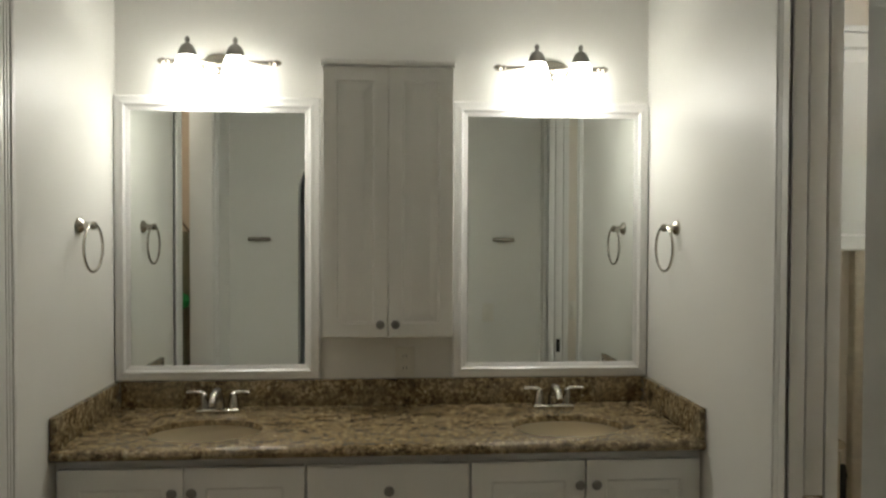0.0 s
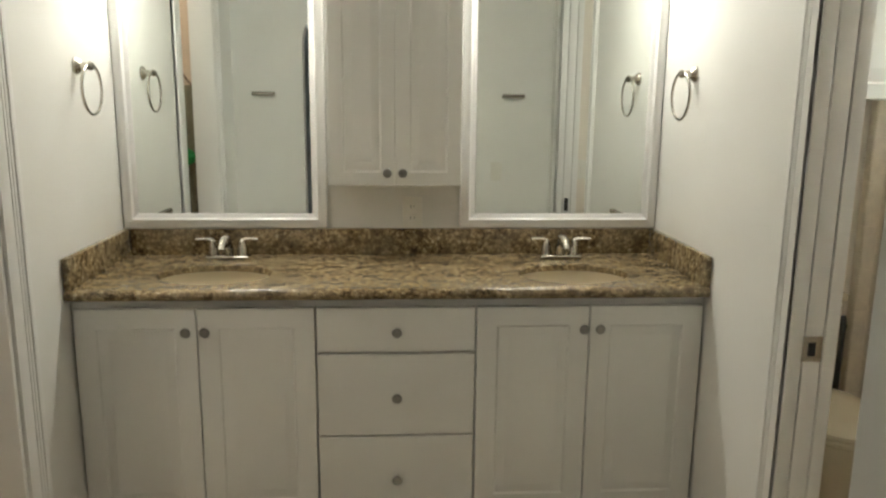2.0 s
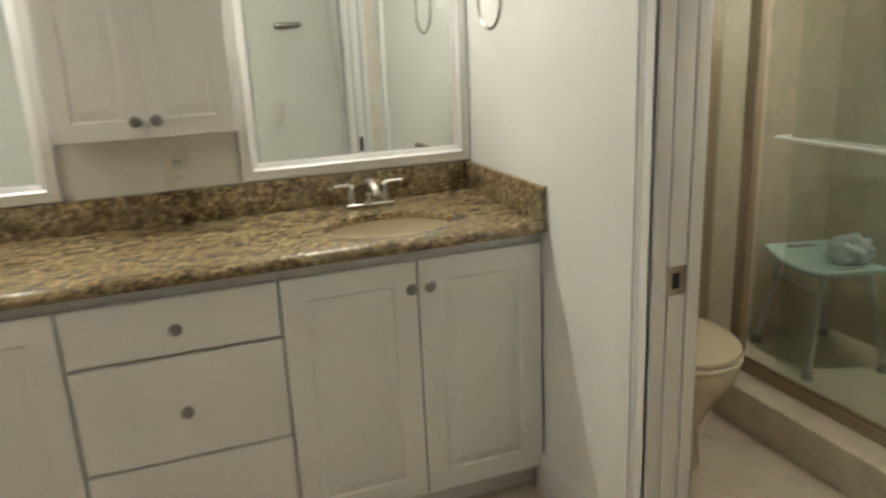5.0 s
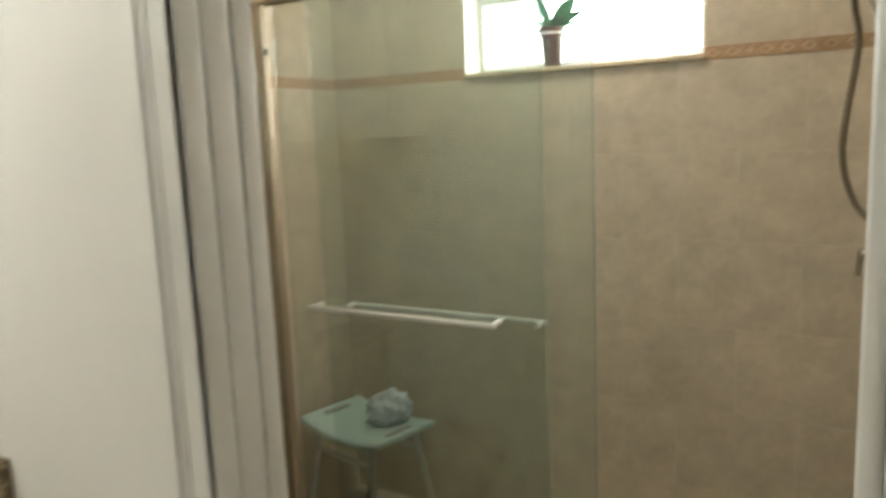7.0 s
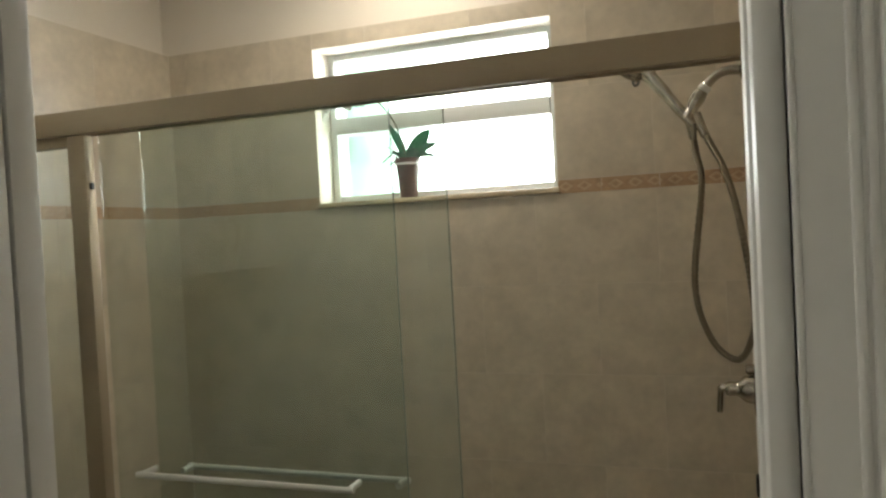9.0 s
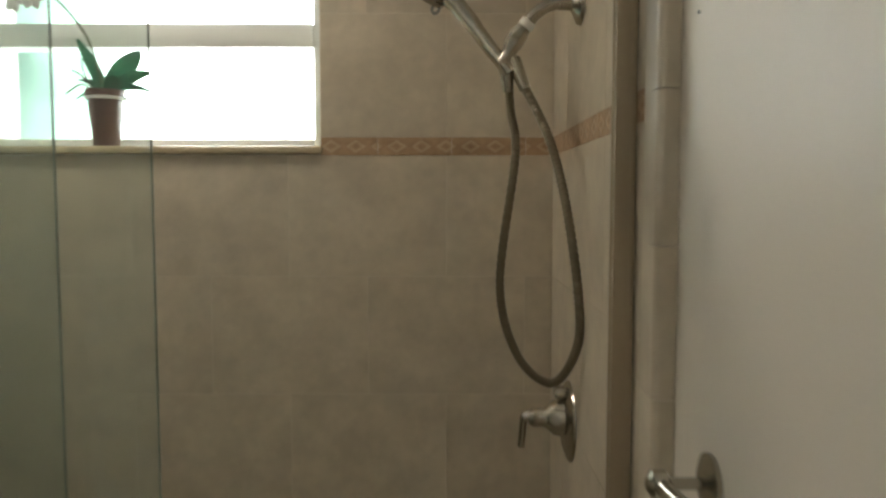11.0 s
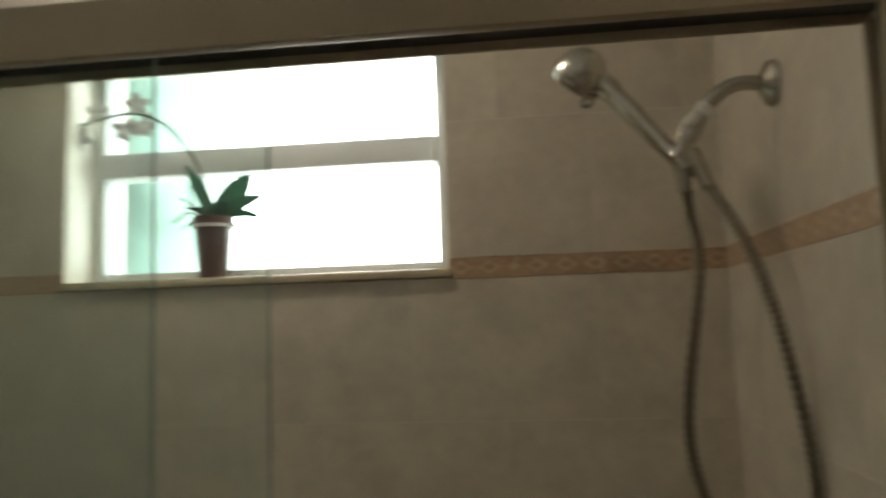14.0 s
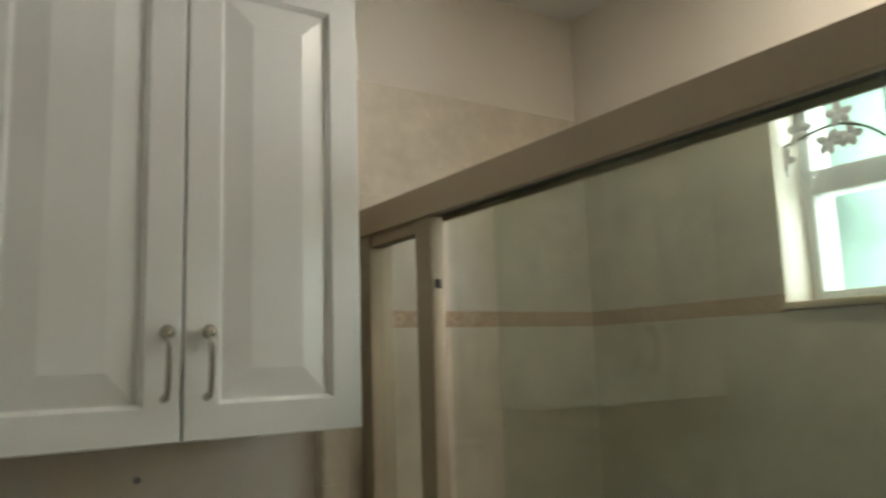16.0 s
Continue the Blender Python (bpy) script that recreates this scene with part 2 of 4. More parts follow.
def smooth_points(pts, n=8):
    """Points along a smooth line through pts."""
    p = [Vector(q) for q in pts]
    p = [2 * p[0] - p[1], *p, 2 * p[-1] - p[-2]]
    out = []
    for a, b, c, d in zip(p, p[1:], p[2:], p[3:]):
        for i in range(n):
            t = i / n
            out.append(0.5 * (2 * b + (c - a) * t + (2 * a - 5 * b + 4 * c - d) * t * t + (3 * b - a - 3 * c + d) * t ** 3))
    return out + [p[-2]]


def tube(pts, radius, n=10, closed=False, bm=None):
    bm = bm or bmesh.new()
    p = [Vector(q) for q in pts]
    rad = radius if isinstance(radius, (list, tuple)) else [radius] * len(p)
    rings, up = [], Vector((0.31, 0.2, 0.93))
    for i, q in enumerate(p):
        a, b = (p[i - 1], p[(i + 1) % len(p)]) if closed else (p[max(i - 1, 0)], p[min(i + 1, len(p) - 1)])
        d = (b - a).normalized()
        u = (up - d * up.dot(d))
        u = u.normalized() if u.length > 1e-4 else d.orthogonal().normalized()
        v = d.cross(u)
        up = u
        rings.append([bm.verts.new(q + rad[i] * (math.cos(2 * math.pi * k / n) * u + math.sin(2 * math.pi * k / n) * v)) for k in range(n)])
    pairs = list(zip(rings, rings[1:])) + ([(rings[-1], rings[0])] if closed else [])
    for a, b in pairs:
        for k in range(n):
            bm.faces.new((a[k], a[(k + 1) % n], b[(k + 1) % n], b[k]))
    if not closed:
        bm.faces.new(rings[0][::-1])
        bm.faces.new(rings[-1])
    return bm


def finish(name, bm, material, smooth=True):
    bmesh.ops.recalc_face_normals(bm, faces=bm.faces)
    me = bpy.data.meshes.new(name)
    bm.to_mesh(me)
    bm.free()
    me.materials.append(material)
    if smooth:
        me.shade_smooth()
        me.set_sharp_from_angle(angle=radians(7 if material is LACQUER else 35))
    return me


def part(name, bm, material, parent, label="", loc=None):
    ob = new(name, finish(name, bm, material))
    ob.parent = parent
    if loc:
        ob.location = loc
    return tagged(ob, label)


def thing(name, x, y, z, label, category, group="", rz=0.0):
    ob = new(name)
    ob.empty_display_size = 0.05
    ob.matrix_basis = pose(x, y, z, 0, 0, rz)
    return tagged(ob, label, category, group)


def solid(name, bm, material, label, category, group=""):
    return tagged(new(name, finish(name, bm, material)), label, category, group)


def setting(name, bm, material, label, category):
    return tagged(new(name, finish(name, bm, material)), label, category, kind="structure")


def raised_door(w, h, t=0.02, rail=0.055, slope=0.026, deep=0.011):
    """A cabinet front with a raised centre panel; its back lies at y = 0 and its face towards -y."""
    bm = bmesh.new()
    box(bm, 0, w, -t, 0, 0, h, bevel=0.003)
    bm.normal_update()
    f = max((f for f in bm.faces if f.normal.y < -0.9), key=lambda f: f.calc_area())
    for thick, depth in ((rail, 0.0), (0.006, -deep), (0.003, 0.0), (slope, 0.8 * deep)):
        bmesh.ops.inset_region(bm, faces=[f], thickness=thick, depth=depth, use_even_offset=True)
    return bm


def knob():
    return lathe([(0.006, 0.0), (0.006, 0.012), (0.014, 0.018), (0.016, 0.024), (0.012, 0.029), (0.003, 0.031)], 16, pose(0, 0, 0, 90, 0, 0))


# ---- structure ----
XL, XR, YV = -0.577, 1.42, 2.88      # alcove sides and vanity wall
XW, XS, XB = 1.54, 2.22, 3.01        # far side of the partition, kerb edge, shower's back wall
YA0, YA1 = 0.735, 0.855              # archway wall
YN, YT0, YT1 = 1.02, 1.045, 2.84     # closet's near wall, tile faces at both shower ends
TOP, DOOR_TOP = 2.5, 2.3
D0, D1 = 1.095, 1.853                 # pocket door opening
C0, C1 = 1.32, 2.005                  # opening in the west wall

setting("wall_north", boxes((-2.2, XR + 0.06, YV, YV + 0.14, 0, TOP)), PAINT, "white painted wall behind the vanity", "wall")
setting("wall_closet_north", boxes((XR + 0.06, XB + 0.22, YV, YV + 0.14, 0, TOP)), ALMOND, "almond painted wall behind the toilet", "wall")
setting("wall_west", boxes((XL - 0.12, XL, C1, YV, 0, TOP), (XL - 0.12, XL, YA1, C0, 0, TOP), (XL - 0.12, XL, C0, C1, DOOR_TOP, TOP)), PAINT, "white painted wall with a door opening", "wall")
setting("wall_partition", boxes((XR, XW, D1, YV, 0, TOP), (XR, XW, YA1, D0, 0, TOP), (XR, XW, D0, D1, DOOR_TOP, TOP)), PAINT, "white painted partition with a pocket door opening", "wall")
setting("wall_closet_south", boxes((XW, XB + 0.22, YN - 0.12, YN, 0, TOP)), ALMOND, "almond painted wall beside the shower", "wall")
W0, W1, WZ0, WZ1 = 1.535, 2.292, 1.645, 2.14
BX0, BX1 = XB + 0.02, XB + 0.22
setting("wall_east", boxes((BX0, BX1, YN, W0, 0, TOP), (BX0, BX1, W1, YV, 0, TOP), (BX0, BX1, W0, W1, 0, WZ0), (BX0, BX1, W0, W1, WZ1, TOP)), ALMOND, "almond painted outer wall with a high window", "wall")


def arch_wall():
    """The wall with a round-headed opening."""
    a0, a1, spring, rise = -0.146, 0.947, 1.78, 0.36
    n = 28
    cx, rx = (a0 + a1) / 2, (a1 - a0) / 2
    arc = [(cx - rx * math.cos(math.pi * i / n), spring + rise * math.sin(math.pi * i / n)) for i in range(n + 1)]
    ring = [(XL - 0.12, 0), (a0, 0), *arc, (a1, 0), (XW, 0), (XW, TOP), (XL - 0.12, TOP)]
    bm = bmesh.new()
    vs = [bm.verts.new((x, YA1, z)) for x, z in ring]
    es = [bm.edges.new((vs[i], vs[(i + 1) % len(vs)])) for i in range(len(vs))]
    fs = bmesh.ops.triangle_fill(bm, use_beauty=True, edges=es)["geom"]
    r = bmesh.ops.extrude_face_region(bm, geom=[f for f in bm.faces])
    bmesh.ops.translate(bm, vec=(0, YA0 - YA1, 0), verts=[g for g in r["geom"] if isinstance(g, bmesh.types.BMVert)])
    return bm


setting("wall_arch", arch_wall(), PAINT, "white painted wall with a round-headed archway", "wall")
setting("hall_wall_south", boxes((-2.2, 3.2, -1.72, -1.6, 0, TOP)), HALL, "blue-grey hall wall, its colour lightened for daylight", "wall")
setting("hall_wall_west", boxes((-2.32, -2.2, -1.72, YV + 0.14, 0, TOP)), PEACH, "peach painted wall", "wall")
setting("hall_wall_east", boxes((3.23, 3.35, -1.72, YN - 0.12, 0, TOP)), HALL, "blue-grey hall wall, its colour lightened for daylight", "wall")
setting("closet_divider", boxes((-2.2, XL - 0.12, YA0, YA1, 0, TOP)), PEACH, "peach painted dividing wall", "wall")
setting("ceiling", boxes((-2.32, BX1, -1.72, YV + 0.14, TOP, TOP + 0.1)), CEILING, "white painted ceiling", "ceiling")
floor = setting("floor", boxes((-2.32, BX1, -1.72, YV + 0.14, -0.1, -0.006)), GROUT, "beige ceramic tile floor laid diagonally", "floor")

# baseboards
for name, d in (("baseboard", (XL, XL + 0.016, C1 + 0.1, 2.38, 0, 0.13)), ("baseboard", (XR - 0.016, XR, D1 + 0.065, 2.38, 0, 0.13)),
                ("baseboard", (XL, XL + 0.016, YA1, C0 - 0.1, 0, 0.13)), ("baseboard", (XW, XS - 0.02, YV - 0.016, YV, 0, 0.13)),
                ("baseboard", (XW, XS - 0.02, YN, YN + 0.016, 0, 0.13))):
    setting(name, boxes(d, bevel=0.004), TRIM, "white painted wooden baseboard", "baseboard")


def fluted(x, out, y0, y1, z0, z1, flat_first=True):
    """An upright casing board on the wall face x, proud in the direction out: flat beside the opening, ribbed at its outer edge."""
    bm = bmesh.new()
    w = y1 - y0
    box(bm, x, x + out * 0.013, y0, y1, z0, z1, bevel=0.002)
    for a, b, h in ((0.0, 0.07, 0.0145), (0.5, 0.6, 0.0155), (0.645, 0.745, 0.0155), (0.79, 1.0, 0.018)):
        a, b = (a, b) if flat_first else (1 - b, 1 - a)
        box(bm, x, x + out * h, y0 + a * w, y0 + b * w, z0, z1, bevel=0.002, seg=2)
    return bm


def casing(x, out, y0, y1, w, name):
    setting(name, fluted(x, out, y1, y1 + w, 0, DOOR_TOP + w), TRIM, "white fluted door casing", "door casing")
    setting(name, fluted(x, out, y0 - w, y0, 0, DOOR_TOP + w, False), TRIM, "white fluted door casing", "door casing")
    bm = bmesh.new()
    box(bm, x, x + out * 0.018, y0, y1, DOOR_TOP, DOOR_TOP + w, bevel=0.004)
    setting(name, bm, TRIM, "white door head casing", "door casing")


casing(XR, -1, D0, D1 - 0.012, 0.063, "trim_closet_door")
casing(XL, 1, C0, C1, 0.105, "trim_west_door")
setting("trim_closet_inside", fluted(XW, 1, D1, D1 + 0.07, 0, DOOR_TOP + 0.07), TRIM, "white fluted door casing", "door casing")

# pocket door's split jambs: two boards with a dark slot between them
for y, s, nm in ((D1, -1, "strike"), (D0, 1, "pocket")):
    j = new("jamb_" + nm)
    tagged(j, "white painted split door jamb with a slot", "door jamb", kind="structure")
    for x0, x1, deep in ((XR - 0.004, XR + 0.034, 0.018), (XR + 0.0385, XW - 0.0345, 0.017), (XW - 0.03, XW + 0.004, 0.018)):
        part("jamb_board", boxes((x0, x1, y, y + s * deep, 0, DOOR_TOP), bevel=0.002), TRIM, j)
setting("jamb_head", boxes((XR, XW, D0, D1, DOOR_TOP - 0.016, DOOR_TOP), bevel=0.002), TRIM, "white painted door head", "door jamb")
for y, s in ((C1, -1), (C0, 1)):
    setting("jamb_west", boxes((XL - 0.124, XL + 0.004, y, y + s * 0.016, 0, DOOR_TOP), bevel=0.002), TRIM, "white painted door jamb", "door jamb")
setting("jamb_west_head", boxes((XL - 0.12, XL, C0, C1, DOOR_TOP - 0.016, DOOR_TOP)), TRIM, "white painted door head", "door jamb")

pd = thing("pocket_door", 1.48, D0 - 0.004, 0.0, "white pocket door slid back into its wall slot", "door")
part("door_edge", boxes((-0.017, 0.017, -0.02, 0.024, 0.01, DOOR_TOP - 0.02), bevel=0.002), TRIM, pd)
part("latch", boxes((-0.012, 0.012, 0.022, 0.028, 0.78, 0.86), bevel=0.002), BLACK, pd, "dark edge pull")
sp = thing("strike_plate", 1.478, D1 - 0.0145, 0.83, "worn nickel strike plate on the door jamb", "strike plate")
part("plate", boxes((-0.028, 0.028, -0.003, 0.0, -0.034, 0.034), bevel=0.001), CHROME, sp)
part("slot", boxes((-0.009, 0.009, -0.0045, -0.002, -0.018, 0.018)), BLACK, sp)

# ---- vanity ----
VX = [-0.566, -0.195, 0.169, 0.677, 1.041, 1.413]
FY = 2.365


def base_body(t, w):
    """An open-topped carcass: front, sides, back and floor, on a recessed plinth."""
    d = YV - FY - 0.002
    for name, dims in (("front_frame", (0, w, 0, 0.018, 0.095, 0.832)), ("side_panel", (0, 0.016, 0.018, d, 0.095, 0.832)), ("side_panel", (w - 0.016, w, 0.018, d, 0.095, 0.832)),
                       ("back_panel", (0.016, w - 0.016, d - 0.012, d, 0.095, 0.832)), ("bottom_panel", (0.016, w - 0.016, 0.018, d - 0.012, 0.095, 0.113)), ("plinth", (0, w, 0.05, d, 0, 0.094))):
        part(name, boxes(dims), LACQUER, t)


def vanity_unit(x0, x1, doors, knobs, label):
    t = thing("vanity_cabinet", x0, FY, 0, label, "cabinet", "vanity cabinets")
    base_body(t, x1 - x0)
    for (a, b), k in zip(doors, knobs):
        d = part("door", raised_door(b - a - 0.004, 0.711, rail=0.06, deep=0.004), LACQUER, t, loc=(a - x0 + 0.002, 0, 0.095))
        part("knob", knob(), DARK_METAL, d, "round dark nickel knob", loc=(k - a, -0.02, 0.64))
    return t


vanity_unit(XL + 0.003, VX[2], ((VX[0], VX[1]), (VX[1], VX[2])), (-0.226, -0.168), "white two-door vanity base cabinet under the granite top")
vanity_unit(VX[3], XR - 0.003, ((VX[3], VX[4]), (VX[4], VX[5])), (1.016, 1.068), "white two-door vanity base cabinet under the granite top")
t = thing("drawer_cabinet", VX[2] + 0.001, FY, 0, "white three-drawer vanity base cabinet between the sinks", "cabinet", "vanity cabinets")
base_body(t, VX[3] - VX[2] - 0.002)
for z0, z1 in ((0.096, 0.372), (0.378, 0.652), (0.66, 0.806)):
    bm = bmesh.new()
    box(bm, 0.003, VX[3] - VX[2] - 0.005, -0.02, 0, z0, z1, bevel=0.004)
    d = part("drawer", bm, LACQUER, t)
    part("knob", knob(), DARK_METAL, d, "round dark nickel knob", loc=(0.254, -0.02, (z0 + z1) / 2 - 0.004))

SINKS = ((-0.176, 2.535), (1.022, 2.52))
SRX, SRY = 0.186, 0.138


def worktop():
    bm = bmesh.new()
    x0, x1, y0, y1 = XL + 0.002, XR - 0.002, 2.335, YV - 0.002
    loops = [[(x0, y0), (x1, y0), (x1, y1), (x0, y1)]]
    for cx, cy in SINKS:
        loops.append([(cx + SRX * math.cos(2 * math.pi * i / 40), cy + SRY * math.sin(2 * math.pi * i / 40)) for i in range(40)])
    es = []
    for lp in loops:
        vs = [bm.verts.new((x, y, 0.87)) for x, y in lp]
        es += [bm.edges.new((vs[i], vs[(i + 1) % len(vs)])) for i in range(len(vs))]
    bmesh.ops.triangle_fill(bm, use_beauty=True, edges=es)
    r = bmesh.ops.extrude_face_region(bm, geom=list(bm.faces))
    bmesh.ops.translate(bm, vec=(0, 0, -0.02), verts=[g for g in r["geom"] if isinstance(g, bmesh.types.BMVert)])
    return bm


ct = new("worktop")
tagged(ct, "polished brown and gold granite vanity top with two sink cutouts", "countertop")
part("slab", worktop(), GRANITE, ct)
bm = bmesh.new()
prof = [(2.337, 0.87), (2.327, 0.868), (2.32, 0.861), (2.317, 0.852), (2.32, 0.843), (2.327, 0.836), (2.337, 0.834)]
ra, rb = ([bm.verts.new((x, y, z)) for y, z in prof] for x in (XL + 0.002, XR - 0.002))
for i in range(len(prof) - 1):
    bm.faces.new((ra[i], ra[i + 1], rb[i + 1], rb[i]))
bm.faces.new(ra), bm.faces.new(rb[::-1])
bm.faces.new((ra[0], rb[0], rb[-1], ra[-1]))
part("front_edge", bm, GRANITE, ct, "rounded polished granite edge")
part("backsplash", boxes((XL + 0.024, XR - 0.024, YV - 0.022, YV - 0.001, 0.871, 0.968), bevel=0.002), GRANITE, ct)
part("side_splash", boxes((XL + 0.001, XL + 0.022, 2.325, YV - 0.001, 0.871, 0.968), bevel=0.002), GRANITE, ct)
part("side_splash", boxes((XR - 0.022, XR - 0.001, 2.325, YV - 0.001, 0.871, 0.968), bevel=0.002), GRANITE, ct)

for cx, cy in SINKS:
    s = thing("sink", cx, cy, 0.8495, "oval biscuit china undermount sink below the granite", "sink", "vanity sinks")
    n = 10
    inner = [(0.004 + (SRX + 0.012) * math.sin(math.pi / 2 * i / n), -0.13 * math.cos(math.pi / 2 * i / n)) for i in range(n + 1)]
    bm = bmesh.new()
    rings = [[bm.verts.new((r * math.cos(2 * math.pi * k / 40), r * SRY / SRX * math.sin(2 * math.pi * k / 40), z)) for k in range(40)] for r, z in [*inner, (SRX + 0.03, 0.0), (SRX + 0.03, -0.012), (SRX * 0.75, -0.125), (0.02, -0.15)]]
    for a, b in zip(rings, rings[1:]):
        for k in range(40):
            bm.faces.new((a[k], a[(k + 1) % 40], b[(k + 1) % 40], b[k]))
    bm.faces.new(rings[0]), bm.faces.new(rings[-1][::-1])
    part("bowl", bm, SINK_CHINA, s)
    part("drain", lathe([(0.022, -0.128), (0.022, -0.122), (0.016, -0.12)], 20), CHROME, s, "chrome drain ring")


def faucet(x, y):
    f = thing("faucet", x, y, 0.8705, "two-handle centerset chrome faucet on the granite", "faucet", "vanity faucets")
    bm = bmesh.new()
    box(bm, -0.078, 0.078, -0.026, 0.026, 0, 0.014, bevel=0.006, seg=3)
    part("base", bm, CHROME, f)
    part("spout", tube(smooth_points([(0, 0, 0.01), (0, -0.004, 0.05), (0, -0.035, 0.078), (0, -0.085, 0.07), (0, -0.108, 0.05)], 6), [0.02] * 6 + [0.018] * 6 + [0.015] * 6 + [0.012] * 7, 14), CHROME, f)
    for s in (-1, 1):
        h = part("handle", lathe([(0.021, 0.012), (0.02, 0.03), (0.014, 0.055), (0.012, 0.066), (0.004, 0.072)], 18, pose(s * 0.052, 0, 0)), CHROME, f)
        part("lever", tube(smooth_points([(s * 0.05, 0, 0.066), (s * 0.075, -0.004, 0.073), (s * 0.112, -0.01, 0.073)], 5), [0.008] * 5 + [0.006] * 6, 10), CHROME, h)


faucet(-0.186, 2.785), faucet(1.035, 2.785)


def mirror(x0, x1, z0, z1):
    t = thing("wall_mirror", (x0 + x1) / 2, YV, z0, "large rectangular mirror in a white moulded frame above the backsplash", "mirror", "vanity mirrors")
    w, h, f = x1 - x0, z1 - z0, 0.056
    part("glass", boxes((-w / 2 + f - 0.008, w / 2 - f + 0.008, -0.016, -0.003, f - 0.008, h - f + 0.008)), MIRROR, t)
    # moulded frame: a stepped profile carried round with mitred corners
    prof = [(0, 0.002), (0, 0.02), (0.006, 0.026), (0.02, 0.026), (0.026, 0.03), (0.034, 0.03), (0.04, 0.022), (0.05, 0.02), (f, 0.017), (f, 0.012)]
    corners = [(-w / 2, 0, 1, 1), (w / 2, 0, -1, 1), (w / 2, h, -1, -1), (-w / 2, h, 1, -1)]
    for k in range(4):
        bm = bmesh.new()
        rr = [[bm.verts.new((cx + sx * d, -out, cz + sz * d)) for d, out in prof] for cx, cz, sx, sz in (corners[k], corners[(k + 1) % 4])]
        for i in range(len(prof) - 1):
            bm.faces.new((rr[0][i], rr[0][i + 1], rr[1][i + 1], rr[1][i]))
        bm.faces.new((rr[0][0], rr[1][0], rr[1][-1], rr[0][-1]))
        bm.faces.new(rr[0]), bm.faces.new(rr[1][::-1])
        part("frame_rail", bm, FRAME_WHITE, t)


mirror(XL + 0.003, 0.168, 0.97, 2.016)
mirror(0.664, XR - 0.003, 0.97, 2.013)

uc = thing("wall_cabinet", 0.187, 2.752, 1.14, "tall narrow white two-door cabinet hung between the mirrors", "cabinet")
part("body", boxes((0, 0.469, 0, YV - 2.753, 0, 0.975)), LACQUER, uc)
bm = bmesh.new()
box(bm, -0.006, 0.475, -0.026, YV - 2.753, 0.972, 0.99, bevel=0.004)
part("top_moulding", bm, LACQUER, uc)
for a, k in ((0.001, 0.205), (0.235, 0.025)):
    d = part("door", raised_door(0.2325, 0.965, rail=0.046, deep=0.007), LACQUER, uc, loc=(a, 0, 0.003))
    part("knob", knob(), DARK_METAL, d, "round dark nickel knob", loc=(k - (0 if a < 0.1 else 0.0), -0.02, 0.048))

o = thing("outlet", 0.485, YV, 1.028, "ivory duplex outlet on the wall below the cabinet", "outlet")
part("plate", boxes((-0.036, 0.036, -0.006, 0, -0.058, 0.058), bevel=0.002), PLATE, o)
for z in (-0.022, 0.022):
    r = part("socket", boxes((-0.017, 0.017, -0.009, -0.005, z - 0.015, z + 0.015), bevel=0.002), PLATE, o)
    for sx in (-0.006, 0.006):
        part("slot", boxes((sx - 0.001, sx + 0.001, -0.0097, -0.008, z - 0.004, z + 0.007)), BLACK, r)


def vanity_light(x, xs, b0, b1):
    t = thing("vanity_light", x, YV, 2.13, "two-lamp nickel vanity light with glowing opal bell shades", "wall lamp", "vanity lights")
    part("backplate", lathe([(0.062, 0), (0.062, 0.012), (0.05, 0.02), (0.02, 0.024)], 32, pose(0, 0, 0.005, 90, 0, 0), 0.62), CHROME, t)
    part("bar", tube([(b0 - x, -0.07, 0), (b1 - x, -0.07, 0)], 0.008, 12), CHROME, t)
    part("bar_stem", tube([(0, -0.015, 0), (0, -0.07, 0)], 0.011, 12), CHROME, t)
    for e, s in ((b0 - x, -1), (b1 - x, 1)):
        part("finial", lathe([(0.006, -0.026), (0.012, -0.02), (0.008, -0.01), (0.013, 0.0), (0.009, 0.014), (0.003, 0.02)], 14, pose(e, -0.07, 0, 0, 90 * s, 0)), CHROME, t)
    for sx in xs:
        c = part("cap", lathe([(0.033, 0.012), (0.031, 0.028), (0.022, 0.048), (0.011, 0.056), (0.006, 0.06), (0.008, 0.068), (0.009, 0.074), (0.004, 0.082)], 20, pose(sx - x, -0.1, 0)), DARK_METAL, t)
        part("arm", tube([(sx - x, -0.07, 0.0), (sx - x, -0.085, 0.03)], 0.007, 10), CHROME, t)
        part("shade", lathe([(0.062, -0.105), (0.06, -0.1), (0.052, -0.07), (0.045, -0.03), (0.036, 0.005), (0.03, 0.014)], 24, pose(sx - x, -0.1, 0)), SHADE, t, "lit opal glass bell shade")
        part("bulb", lathe([(0.01, -0.113), (0.02, -0.111), (0.024, -0.106)], 24, pose(sx - x, -0.1, 0)), BULB, t, "lit frosted bulb at the shade's mouth")


vanity_light(-0.2, (-0.291, -0.124), -0.385, 0.015)
vanity_light(1.045, (0.965, 1.129), 0.83, 1.222)


def towel_ring(x, s, y):
    t = thing("towel_ring", x, y, 1.538, "round nickel towel ring on the side wall", "towel ring", "towel rings")
    part("flange", lathe([(0.026, 0), (0.026, 0.006), (0.02, 0.014), (0.012, 0.02), (0.011, 0.038), (0.015, 0.044), (0.012, 0.054), (0.004, 0.058)], 20, pose(0, 0, 0, 0, 90 * s, 0)), CHROME, t)
    part("ring", tube([(s * 0.046, 0.078 * math.sin(2 * math.pi * i / 40), -0.072 + 0.078 * math.cos(2 * math.pi * i / 40)) for i in range(40)], 0.0045, 8, closed=True), CHROME, t)


towel_ring(XL, 1, 2.55), towel_ring(XR, -1, 2.575)

